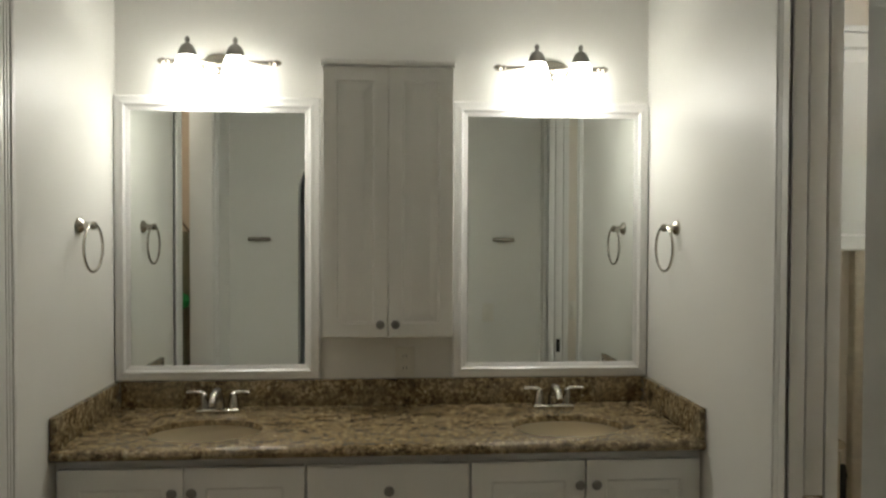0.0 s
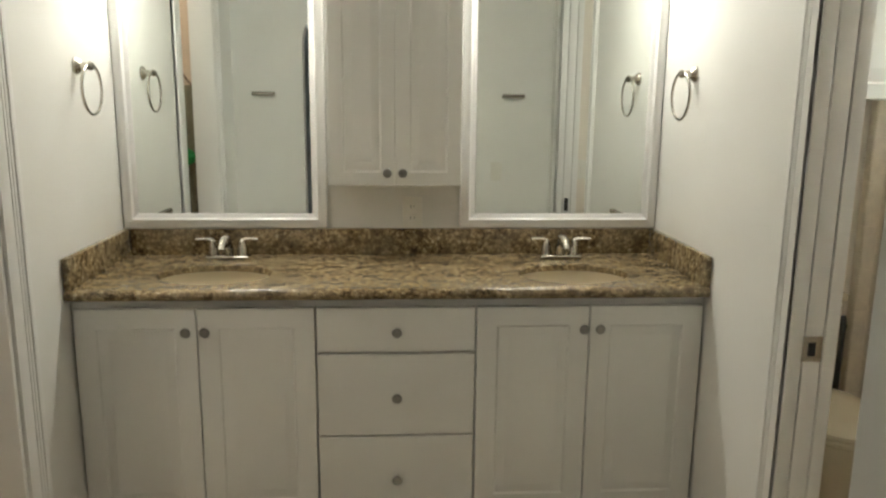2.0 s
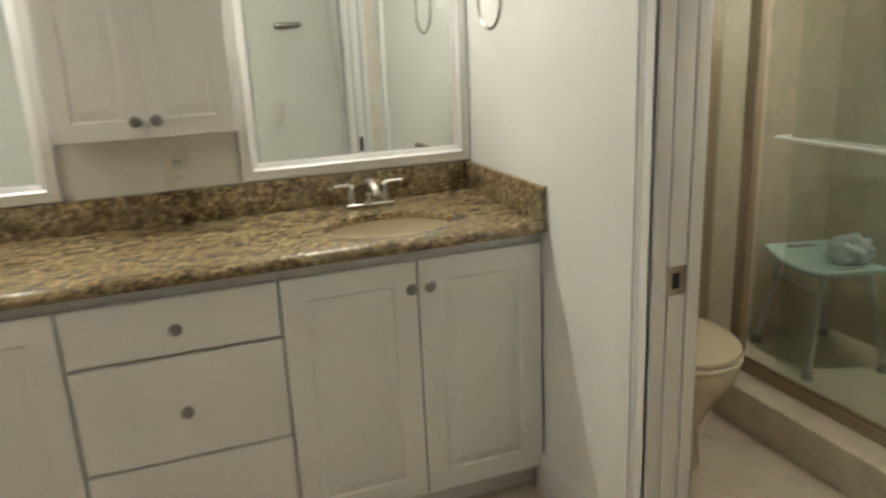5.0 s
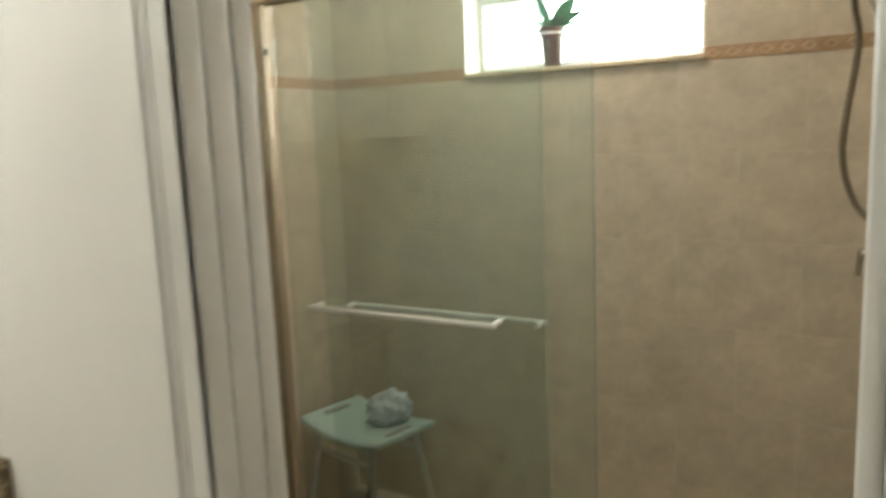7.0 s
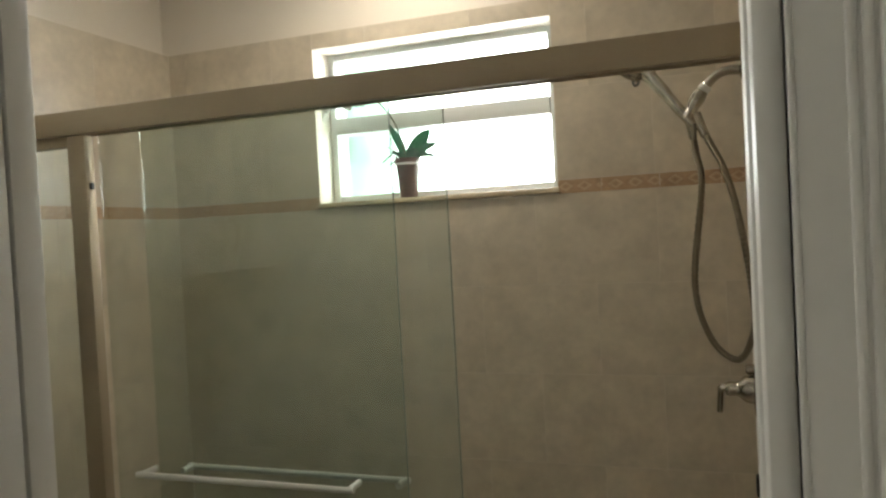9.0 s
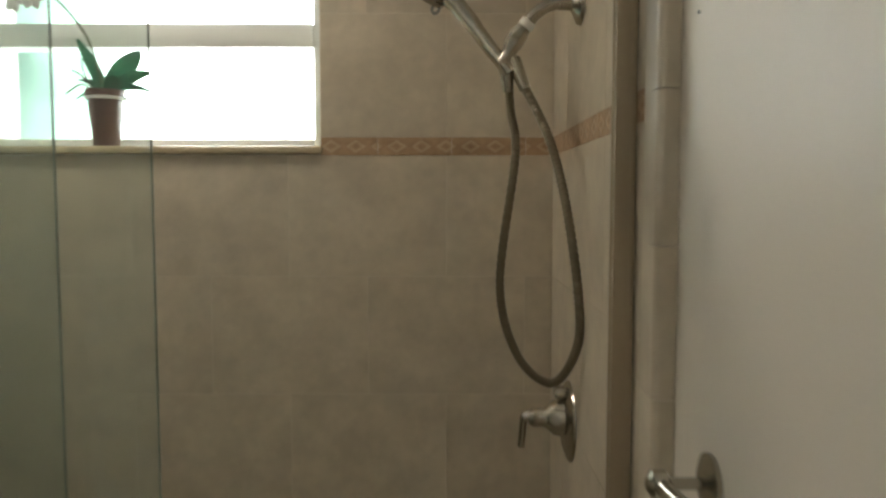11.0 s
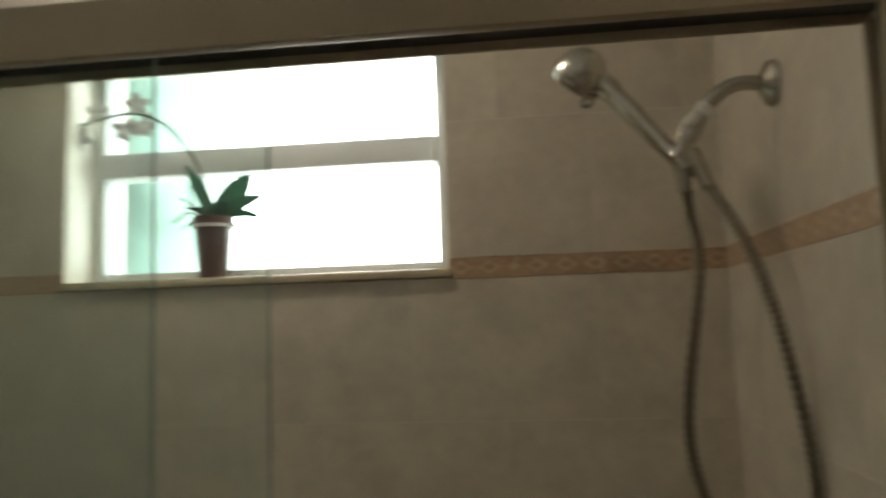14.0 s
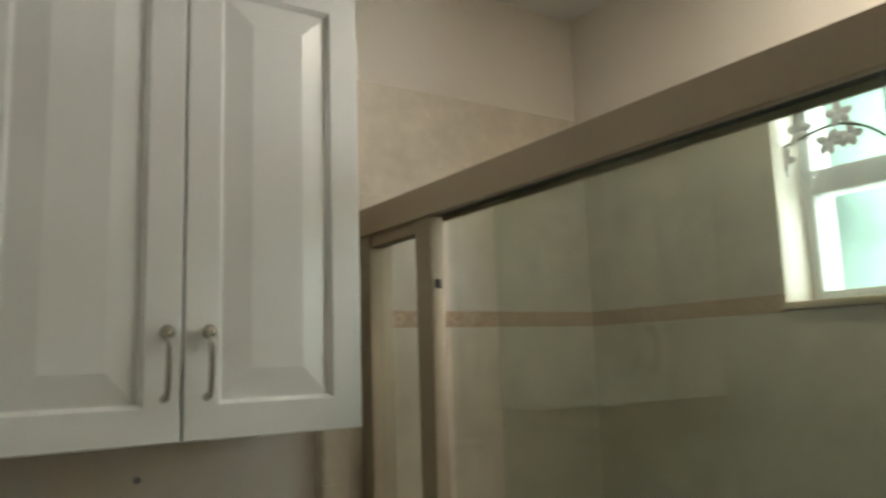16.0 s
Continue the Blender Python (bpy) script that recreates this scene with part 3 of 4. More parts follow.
# ---- opposite wall, seen in the mirrors ----
for x in (-0.387, 1.17):
    t = thing("wall_hook_bar", x, YA1, 1.475, "short nickel bar hook on the wall beside the arch", "wall hook", "bar hooks")
    part("bar", tube([(-0.07, 0.03, 0), (0.07, 0.03, 0)], 0.013, 12), CHROME, t)
    for sx in (-0.055, 0.055):
        part("post", tube([(sx, 0.0, 0), (sx, 0.03, 0)], 0.01, 10), CHROME, t)
t = thing("light_switch", 1.075, YA1, 1.0, "ivory rocker light switch beside the arch", "switch")
part("plate", boxes((-0.036, 0.036, 0, 0.006, -0.058, 0.058), bevel=0.002), PLATE, t)
part("rocker", boxes((-0.016, 0.016, 0.004, 0.01, -0.032, 0.032), bevel=0.002), PLATE, t)
t = thing("light_switch", 1.6, YN, 1.03, "ivory rocker light switch inside the toilet closet", "switch")
part("plate", boxes((-0.036, 0.036, 0, 0.006, -0.058, 0.058), bevel=0.002), PLATE, t)
part("rocker", boxes((-0.016, 0.016, 0.004, 0.01, -0.032, 0.032), bevel=0.002), PLATE, t)
t = thing("hanging_garment", -0.9, 0.895, 0.62, "narrow olive garment with a green pompom hanging on the closet wall", "garment")
bm = bmesh.new()
bmesh.ops.create_grid(bm, x_segments=14, y_segments=14, size=0.5, matrix=pose(0, 0, 0.45, 90, 0, 0) @ Matrix.Diagonal((0.18, 0.9, 1, 1)))
for v in bm.verts:
    v.co.y += 0.018 * math.sin(v.co.x * 90) * (1.1 - v.co.z)
bmesh.ops.solidify(bm, geom=list(bm.faces), thickness=0.012)
part("cloth", bm, CLOTH, t)
part("pompom", lathe([(0.008, -0.05), (0.035, -0.035), (0.05, 0), (0.035, 0.035), (0.008, 0.05)], 18, pose(0.055, 0.06, 0.47)), GREEN, t, "bright green pompom")
part("hanger", tube([(-0.085, 0, 0.9), (0, -0.038, 1.0), (0.085, 0, 0.9)], 0.006, 8), WOOD, t)

# ---- toilet closet ----
t = thing("downlight", 2.68, 1.95, TOP, "small round recessed downlight in the shower ceiling", "ceiling light")
part("trim_ring", lathe([(0.078, -0.004), (0.095, -0.004), (0.098, -0.001), (0.098, 0.0)], 32), TRIM, t)
part("lens", lathe([(0.076, -0.007), (0.077, -0.004)], 32), CAN, t, "lit lens")
# unseen second lamp, added to brighten the closet strip in the mirror
copy_thing(t, pose(-1.0, 1.45, TOP))["label"] = "unseen downlight added to brighten the peach closet"
for x, y, z, size in ((1.9, YV - 0.001, 1.37, 0.006), (2.19, YN + 0.001, 1.735, 0.0022)):
    t = thing("wall_anchor", x, y, z, "tiny dark screw hole in the painted wall", "screw hole")
    part("plug", lathe([(size * 0.9, -0.001), (size, 0.0), (size * 0.65, 0.001)], 10, pose(0, 0, 0, 90, 0, 0)), RUBBER, t)

t = thing("toilet", 1.89, 2.512, 0.0, "biscuit two-piece toilet with the lid closed", "toilet")


def oval(rows, n=32):
    """rows: (centre y, half width, half length, z)."""
    bm = bmesh.new()
    rings = [[bm.verts.new((hw * math.cos(2 * math.pi * k / n), cy + hl * math.sin(2 * math.pi * k / n), z)) for k in range(n)] for cy, hw, hl, z in rows]
    for a, b in zip(rings, rings[1:]):
        for k in range(n):
            bm.faces.new((a[k], a[(k + 1) % n], b[(k + 1) % n], b[k]))
    bm.faces.new(rings[0][::-1]), bm.faces.new(rings[-1])
    return bm


part("bowl", oval([(-0.06, 0.115, 0.2, 0), (-0.06, 0.11, 0.195, 0.03), (-0.07, 0.1, 0.17, 0.12), (-0.11, 0.13, 0.2, 0.24), (-0.14, 0.172, 0.235, 0.34), (-0.14, 0.178, 0.24, 0.385)]), BISCUIT, t)
part("rear_foot", boxes((-0.1, 0.1, 0.05, 0.26, 0, 0.385), bevel=0.02), BISCUIT, t)
part("seat", oval([(-0.14, 0.18, 0.242, 0.387), (-0.14, 0.186, 0.248, 0.392), (-0.14, 0.186, 0.248, 0.404), (-0.14, 0.18, 0.242, 0.408)]), BISCUIT, t)
part("lid", oval([(-0.135, 0.178, 0.242, 0.41), (-0.135, 0.185, 0.247, 0.415), (-0.135, 0.183, 0.245, 0.426), (-0.13, 0.165, 0.225, 0.434), (-0.13, 0.09, 0.13, 0.438)]), BISCUIT, t)
bm = bmesh.new()
box(bm, -0.21, 0.21, 0.165, 0.365, 0.386, 0.72, bevel=0.022, seg=3)
tk = part("tank", bm, BISCUIT, t)
bm = bmesh.new()
box(bm, -0.22, 0.22, 0.155, 0.37, 0.722, 0.755, bevel=0.012, seg=3)
part("tank_lid", bm, BISCUIT, t)
part("lever", tube([(-0.15, 0.16, 0.67), (-0.15, 0.145, 0.67), (-0.08, 0.142, 0.662)], 0.007, 8), CHROME, tk)
t = thing("toilet_brush", 2.115, 2.7, 0.0, "black toilet brush in a slim holder beside the toilet", "toilet brush")
part("holder", lathe([(0.04, 0), (0.045, 0.01), (0.04, 0.2), (0.034, 0.2)], 20), BLACK, t)
part("handle", lathe([(0.012, 0.18), (0.012, 0.6), (0.016, 0.62), (0.008, 0.66)], 12), BLACK, t)

c2 = thing("toilet_cabinet", 1.6, 2.555, 1.46, "white raised-panel two-door cabinet hung above the toilet", "cabinet")
part("body", boxes((0, 0.58, 0, YV - 2.556, 0, 0.76)), LACQUER, c2)
bm = bmesh.new()
box(bm, -0.005, 0.585, -0.026, YV - 2.556, 0.757, 0.78, bevel=0.004)
part("top_moulding", bm, LACQUER, c2)
for a, k in ((0.001, 0.263), (0.291, 0.033)):
    d = part("door", raised_door(0.287, 0.754, t=0.022, rail=0.048, slope=0.042), LACQUER, c2, loc=(a, 0, 0.002))
    part("pull", tube(smooth_points([(k, -0.02, 0.155), (k, -0.042, 0.148), (k, -0.048, 0.115), (k, -0.042, 0.072), (k, -0.02, 0.062)], 5), [0.007] * 4 + [0.0042] * 13 + [0.006] * 4, 10), CHROME, d, "curved nickel pull handle")
    part("pull_finial", lathe([(0.004, -0.01), (0.0095, -0.005), (0.011, 0.0), (0.0095, 0.006), (0.004, 0.011)], 14, pose(k, -0.036, 0.156)), CHROME, d)

t = thing("towel_bar", 2.125, YN, 1.275, "loose nickel towel bar on one bracket, leaning to the wall", "towel bar")
for x in (0.0,):
    part("flange", lathe([(0.029, 0), (0.029, 0.005), (0.02, 0.009), (0.006, 0.012), (0.006, 0.04), (0.013, 0.045), (0.013, 0.058), (0.007, 0.063)], 20, pose(x, 0, 0, -90, 0, 0)), CHROME, t)
part("bar", tube([(-0.33, 0.0085, -0.002), (0.012, 0.053, 0)], 0.008, 12), CHROME, t)

# ---- shower ----
FZ, KZ = 0.10, 0.145
setting("shower_floor", boxes((XS + 0.15, XB + 0.02, YN, YV, -0.004, FZ)), PAN, "cream shower floor", "shower floor")
kerb = setting("shower_kerb", boxes((XS, XS + 0.15, YN, YV, -0.004, KZ), bevel=0.004), TILE, "beige tiled shower kerb", "kerb")
dr = thing("shower_drain", 2.72, 1.75, FZ, "small round nickel drain in the shower floor", "drain")
part("grate", lathe([(0.05, 0), (0.05, 0.003), (0.044, 0.004), (0.01, 0.003)], 24), CHROME, dr)

DX = 2.335   # outer face of the shower frame
se = new("shower_enclosure")
tagged(se, "champagne aluminium shower enclosure with sliding glass doors pushed to one end", "shower enclosure")
H0, H1 = 1.828, 1.886
HY0, HY1 = YT0 + 0.001, YT1 - 0.001
bm = boxes((DX - 0.012, DX + 0.006, HY0, HY1, H0, H1), (DX + 0.006, DX + 0.075, HY0, HY1, H1 - 0.008, H1), (DX + 0.069, DX + 0.075, HY0, HY1, H0 + 0.006, H1 - 0.008), bevel=0.002)
part("header", bm, BRONZE, se)
# the shade in the header's hollow, put in as a black strip
part("header_shade", boxes((DX + 0.007, DX + 0.068, HY0, HY1, H0 + 0.016, H0 + 0.03)), BLACK, se, "black strip standing in for the shaded inside of the header")
part("bottom_track", boxes((DX - 0.005, DX + 0.08, HY0, HY1, KZ, KZ + 0.012), (DX - 0.005, DX + 0.002, HY0, HY1, KZ + 0.012, KZ + 0.04), (DX + 0.045, DX + 0.05, HY0, HY1, KZ + 0.012, KZ + 0.03), bevel=0.001), BRONZE, se)
wj = part("wall_jamb", boxes((DX - 0.008, DX + 0.05, HY0, HY0 + 0.01, KZ + 0.04, H0), (DX - 0.008, DX + 0.0, HY0, HY0 + 0.026, KZ + 0.04, H0), (DX + 0.044, DX + 0.05, HY0, HY0 + 0.018, KZ + 0.04, H0), bevel=0.001), BRONZE, se)
part("bumper", boxes((DX + 0.014, DX + 0.03, HY0 + 0.01, HY0 + 0.015, 1.69, 1.712), bevel=0.002), SILL, wj, "small clear door bumper")
part("bumper", boxes((DX - 0.012, DX + 0.012, HY0 + 0.026, HY0 + 0.034, 1.05, 1.085), bevel=0.002), BLACK, wj, "small dark door bumper")
part("wall_jamb", boxes((DX - 0.004, DX + 0.05, HY1 - 0.05, HY1, KZ + 0.04, H0), bevel=0.002), BRONZE, se)
post = part("post", boxes((DX - 0.004, DX + 0.026, 2.552, 2.606, KZ + 0.04, H0), bevel=0.003), BRONZE, se)
part("bumper", boxes((DX + 0.004, DX + 0.016, 2.546, 2.552, 1.695, 1.712), bevel=0.002), BLACK, post)
part("fixed_rail", boxes((DX, DX + 0.03, 2.61, HY1 - 0.05, H0 - 0.025, H0), bevel=0.002), BRONZE, se)
part("fixed_rail", boxes((DX, DX + 0.03, 2.61, HY1 - 0.05, KZ + 0.04, KZ + 0.065), bevel=0.002), BRONZE, se)
gp = part("fixed_pane", boxes((DX + 0.012, DX + 0.018, 2.61, HY1 - 0.05, KZ + 0.065, H0 - 0.025)), GLASS, se, "narrow fixed clear pane")
doors = []
for gx, y0, y1, bx, by0, by1, bz in ((DX + 0.028, 1.765, 2.54, DX - 0.016, 1.871, 2.442, 1.01), (DX + 0.058, 1.655, 2.44, DX + 0.1, 1.79, 2.385, 0.998)):
    d = part("sliding_door", boxes((gx, gx + 0.006, y0, y1, KZ + 0.02, H0 + 0.012)), GLASS, se, "clear sliding glass door")
    doors.append(d)
    s = 1 if bx > gx else -1
    part("glass_edge", boxes((gx + 0.0005, gx + 0.0055, y0 - 0.0008, y0, KZ + 0.02, H0 + 0.012)), GLASS_EDGE, d, "green polished glass edge")
    part("towel_bar", tube([(bx, by0, bz), (bx, by1, bz)], 0.0068, 12), BAR, d, "pale satin towel bar")
    for y in (by0 + 0.012, by1 - 0.012):
        xa, xb = sorted((bx, gx + 0.003))
        part("bar_post", tube([(xa, y, bz), (xb + 0.004, y, bz)], 0.0075, 12), BAR, d)
for g in (gp, *doors):
    g.visible_shadow = False

# shower fittings
t = thing("hand_shower", 2.70, YT0 + 0.001, 1.87, "nickel hand shower on a bent wall arm with a metal hose", "hand shower")
part("flange", lathe([(0.033, 0), (0.031, 0.006), (0.018, 0.013), (0.011, 0.017)], 24, pose(0, 0, 0, -90, 0, 0)), CHROME, t)
part("arm", tube(smooth_points([(0, 0.005, 0), (0.002, 0.045, 0.003), (0.006, 0.075, -0.012), (0.012, 0.1, -0.042)], 6), 0.0105, 12), CHROME, t)
part("collar", tube([(0.0085, 0.086, -0.024), (0.0105, 0.094, -0.034)], 0.0135, 14), PLATE, t, "pale sealing collar")
part("swivel", tube([(0.01, 0.094, -0.034), (0.013, 0.103, -0.046), (0.016, 0.112, -0.06), (0.019, 0.12, -0.074)], [0.012, 0.0165, 0.0165, 0.0115], 8), CHROME, t)
hd = Vector((0.02, 0.128, -0.092))
he = Vector((0.068, 0.245, 0.045))
part("cradle", tube([hd + Vector((0, -0.012, 0.024)), hd, hd + Vector((-0.003, -0.012, -0.018))], [0.012, 0.017, 0.013], 12), CHROME, t)
ax = (he - hd).normalized()
bow = Vector((0.0, -0.35, 0.94))
part("handle", tube(smooth_points([hd - ax * 0.012, hd + ax * 0.03, hd + ax * 0.085 + bow * 0.006, hd + ax * 0.14 + bow * 0.011, he - ax * 0.006 + bow * 0.014], 5), [0.0125] * 5 + [0.013] * 5 + [0.015] * 5 + [0.018] * 4 + [0.022, 0.026], 16), CHROME, t)
face = Vector((0.5, 0.55, -0.66)).normalized()
q = face.to_track_quat("Z", "Y").to_matrix().to_4x4()
sh = part("spray_head", lathe([(0.008, -0.04), (0.022, -0.036), (0.034, -0.024), (0.041, -0.008), (0.043, 0.003), (0.041, 0.007), (0.043, 0.01), (0.04, 0.018), (0.034, 0.02), (0.032, 0.016)], 32, Matrix.Translation(he + ax * 0.012) @ q), CHROME, t)
part("spray_face", lathe([(0.031, 0.012), (0.031, 0.018), (0.02, 0.0195), (0.006, 0.0195)], 28, Matrix.Translation(he + ax * 0.012) @ q), RUBBER, sh, "grey nozzle face")
lp = he - ax * 0.022 + face * 0.024
part("pause_lever", tube([lp + face * (0.009 * math.cos(2 * math.pi * i / 16)) + ax * (0.007 * math.sin(2 * math.pi * i / 16)) for i in range(16)], 0.003, 8, closed=True), DARK_METAL, sh)
for a, b in (((0.02, 0.124, -0.094), (0.026, 0.119, -0.14)), ((0.02, 0.112, -0.086), (0.008, 0.092, -0.138))):
    part("hose_nut", tube([a, b], [0.0135, 0.0095], 14), CHROME, t)
run = smooth_points([(0.02, 0.122, -0.102), (0.03, 0.115, -0.17), (0.034, 0.106, -0.25), (0.052, 0.13, -0.475), (0.042, 0.1, -0.6), (0.002, 0.045, -0.643), (-0.055, 0.014, -0.58), (-0.075, 0.011, -0.5), (-0.056, 0.03, -0.34), (-0.02, 0.056, -0.22), (0.012, 0.1, -0.12), (0.02, 0.112, -0.09)], 44)
part("hose", tube(run, [0.0079 if i % 3 else 0.0065 for i in range(len(run))], 10), HOSE, t, "ribbed metal hose hanging in a loop")
t = thing("shower_valve", 2.77, YT0 + 0.001, 1.14, "nickel shower valve with an oval plate and lever", "shower valve")
part("plate", lathe([(0.074, 0), (0.072, 0.004), (0.055, 0.01), (0.03, 0.013)], 32, pose(0, 0, 0, -90, 0, 0)), CHROME, t)
part("stem", lathe([(0.034, 0.01), (0.031, 0.03), (0.02, 0.042), (0.016, 0.05), (0.017, 0.066), (0.012, 0.074)], 20, pose(0, 0, 0.006, -90, 0, 0)), CHROME, t)
part("lever", tube(smooth_points([(0, 0.066, 0.008), (0.003, 0.082, 0.004), (0.005, 0.086, -0.03), (0.005, 0.088, -0.05)], 5), [0.01] * 6 + [0.007] * 10, 10), CHROME, t)
part("diverter", lathe([(0.012, 0.008), (0.012, 0.022), (0.008, 0.028)], 14, pose(0, 0, 0.052, -90, 0, 0)), CHROME, t)

# window
wf = new("window_1")
tagged(wf, "white framed horizontal window with two frosted panes above the shower", "window", kind="structure")
PX = 3.13
part("window_frame", boxes((PX - 0.02, PX + 0.04, W0, W0 + 0.03, WZ0, WZ1), (PX - 0.02, PX + 0.04, W1 - 0.022, W1, WZ0, WZ1), (PX - 0.02, PX + 0.04, W0 + 0.03, W1 - 0.022, WZ0, WZ0 + 0.035),
                                        (PX - 0.02, PX + 0.04, W0 + 0.03, W1 - 0.022, WZ1 - 0.02, WZ1), bevel=0.003), VINYL, wf)
part("meeting_rail", boxes((PX - 0.03, PX + 0.03, W0 + 0.03, W1 - 0.022, 1.88, 1.932), bevel=0.003), VINYL, wf)
for z0, z1 in ((WZ0 + 0.035, 1.88), (1.932, WZ1 - 0.02)):
    p = part("pane", boxes((PX + 0.004, PX + 0.008, W0 + 0.03, W1 - 0.022, z0, z1)), PANE, wf)
    p.visible_shadow = False
part("window_sill", boxes((XB - 0.012, PX - 0.02, W0 - 0.004, W1 + 0.004, WZ0 - 0.004, WZ0 + 0.012), bevel=0.003), SILL, wf, "cream marble sill")
bd = new("backdrop", finish("backdrop", boxes((0, 0.02, -1.6, 1.6, -1.2, 1.6)), SKYGLOW))
bd.location = (3.9, 2.35, 1.8)
tagged(bd, "bright hazy daylight with some green beyond the window", "backdrop", kind="structure")

# orchid
OX, OY, OZ = 3.055, 2.006, WZ0 + 0.0125
t = thing("orchid", OX, OY, OZ, "potted white orchid in a dark red pot on the sill", "plant")
part("pot", lathe([(0.026, 0), (0.028, 0.004), (0.036, 0.1), (0.04, 0.102), (0.041, 0.122), (0.036, 0.122), (0.034, 0.112)], 24), POT, t)
part("rim_band", lathe([(0.0395, 0.101), (0.0415, 0.1015), (0.042, 0.107), (0.0395, 0.1075)], 24), PETAL, t, "pale band round the pot")
part("bark", lathe([(0.034, 0.104), (0.03, 0.116), (0.01, 0.12)], 16), SOIL, t)


def leaf(az, length, width, rise, droop):
    bm = bmesh.new()
    n, rows = 10, []
    d = Vector((math.cos(az) * 0.45, math.sin(az), 0)).normalized()
    s = (Vector((1, 0, 0)).cross(d * length + Vector((0, 0, rise - droop))).normalized() * 0.8 + Vector((0.6, 0, 0))).normalized()
    for i in range(n + 1):
        u = i / n
        c = d * length * u + Vector((0, 0, 0.115 + rise * u - droop * u * u))
        w = width * math.sin(math.pi * min(0.97, 0.12 + 0.86 * u)) ** 0.7
        rows.append([bm.verts.new(c + s * w * k + Vector((0.25 * abs(k) * w, 0, 0))) for k in (-1, -0.5, 0, 0.5, 1)])
    for a, b in zip(rows, rows[1:]):
        for k in range(4):
            bm.faces.new((a[k], a[k + 1], b[k + 1], b[k]))
    bmesh.ops.solidify(bm, geom=list(bm.faces), thickness=0.002)
    return bm


for az, ln, wd, rs, dp in ((-1.45, 0.075, 0.024, 0.12, 0.03), (-1.6, 0.1, 0.014, 0.085, 0.04), (-1.2, 0.095, 0.009, 0.06, 0.055), (1.4, 0.045, 0.012, 0.05, 0.02), (1.75, 0.055, 0.014, 0.13, 0.015), (-2.6, 0.05, 0.014, 0.06, 0.03), (1.3, 0.075, 0.006, 0.03, 0.045), (1.5, 0.06, 0.007, 0.06, 0.03)):
    part("leaf", leaf(az, ln, wd, rs, dp), LEAF, t)
stem = smooth_points([(0, 0, 0.11), (0, 0.02, 0.19), (0, 0.045, 0.25), (0.0, 0.1, 0.315), (0.0, 0.17, 0.345), (0, 0.25, 0.335), (0, 0.31, 0.32)], 6)
part("flower_stem", tube(stem, 0.0028, 7), STEM, t)
for pts in ([(0, 0.02, 0.112), (0, 0.05, 0.135), (0, 0.085, 0.115)], [(0, -0.025, 0.112), (0, -0.05, 0.1), (0, -0.055, 0.06)], [(0.01, 0.02, 0.112), (0.01, 0.055, 0.155), (0, 0.07, 0.165)], [(0, 0.02, 0.11), (0, 0.045, 0.16), (0, 0.05, 0.19)]):
    part("aerial_root", tube(smooth_points(pts, 5), 0.0022, 6), STEM, t)
rnd = random.Random(4)
for fy, fz in ((0.165, 0.365), (0.19, 0.315), (0.25, 0.35), (0.29, 0.3), (0.31, 0.27), (0.15, 0.32)):
    bm = bmesh.new()
    for k in range(5):
        a = 2 * math.pi * k / 5 + rnd.random()
        c = Vector((0.004 * math.sin(k), 0.014 * math.cos(a), 0.014 * math.sin(a)))
        bmesh.ops.create_uvsphere(bm, u_segments=8, v_segments=5, radius=1, matrix=Matrix.Translation(c) @ pose(0, 0, 0, math.degrees(a), 0, 0) @ Matrix.Diagonal((0.003, 0.014, 0.009, 1)))
    part("flower", bm, PETAL, t, "white orchid flower", loc=(0, fy, fz))

# bath stool with a net sponge
t = thing("shower_stool", 2.745, 2.585, FZ, "pale aqua plastic shower stool with splayed aluminium legs", "stool", rz=-14)
t.scale = (0.95, 0.95, 0.93)
bm = bmesh.new()
box(bm, -0.15, 0.15, -0.215, 0.215, 0.395, 0.42, bevel=0.01, seg=3)
bmesh.ops.subdivide_edges(bm, edges=[e for e in bm.edges if e.calc_length() > 0.2], cuts=8, use_grid_fill=True)
for v in bm.verts:
    v.co.z += 0.55 * v.co.y ** 2
    v.co.x *= 1 - 1.2 * v.co.y ** 2
part("seat", bm, AQUA, t)
for y in (-0.175, 0.175):
    bm = bmesh.new()
    box(bm, -0.06, 0.06, y - 0.014, y + 0.014, 0.432, 0.4405, bevel=0.003)
    part("hand_grip", bm, RUBBER, t, "dark hand slot")
for sx in (-1, 1):
    for sy in (-1, 1):
        lg = part("leg", tube([(sx * 0.1, sy * 0.14, 0.4), (sx * 0.155, sy * 0.19, 0.02)], 0.0125, 12), ALU, t)
        part("rubber_foot", lathe([(0.024, 0.0), (0.022, 0.012), (0.016, 0.035)], 14, pose(sx * 0.157, sy * 0.192, 0)), RUBBER, lg)
    part("brace", tube([(sx * 0.11, -0.15, 0.33), (sx * 0.11, 0.15, 0.33)], 0.008, 8), ALU, t)
t = thing("net_sponge", 2.79, 2.52, FZ + 0.391, "crumpled pale blue net sponge lying on the stool", "sponge")
bm = bmesh.new()
bmesh.ops.create_icosphere(bm, subdivisions=4, radius=0.075)
for v in bm.verts:
    n = noise.noise(v.co * 28) * 0.022 + noise.noise(v.co * 70) * 0.01
    v.co += v.co.normalized() * n
    v.co.z = max(v.co.z * 0.8 + 0.05, 0.0)
part("netting", bm, MESHNET, t)

# ---- wall and floor tiles ----
cache = {}


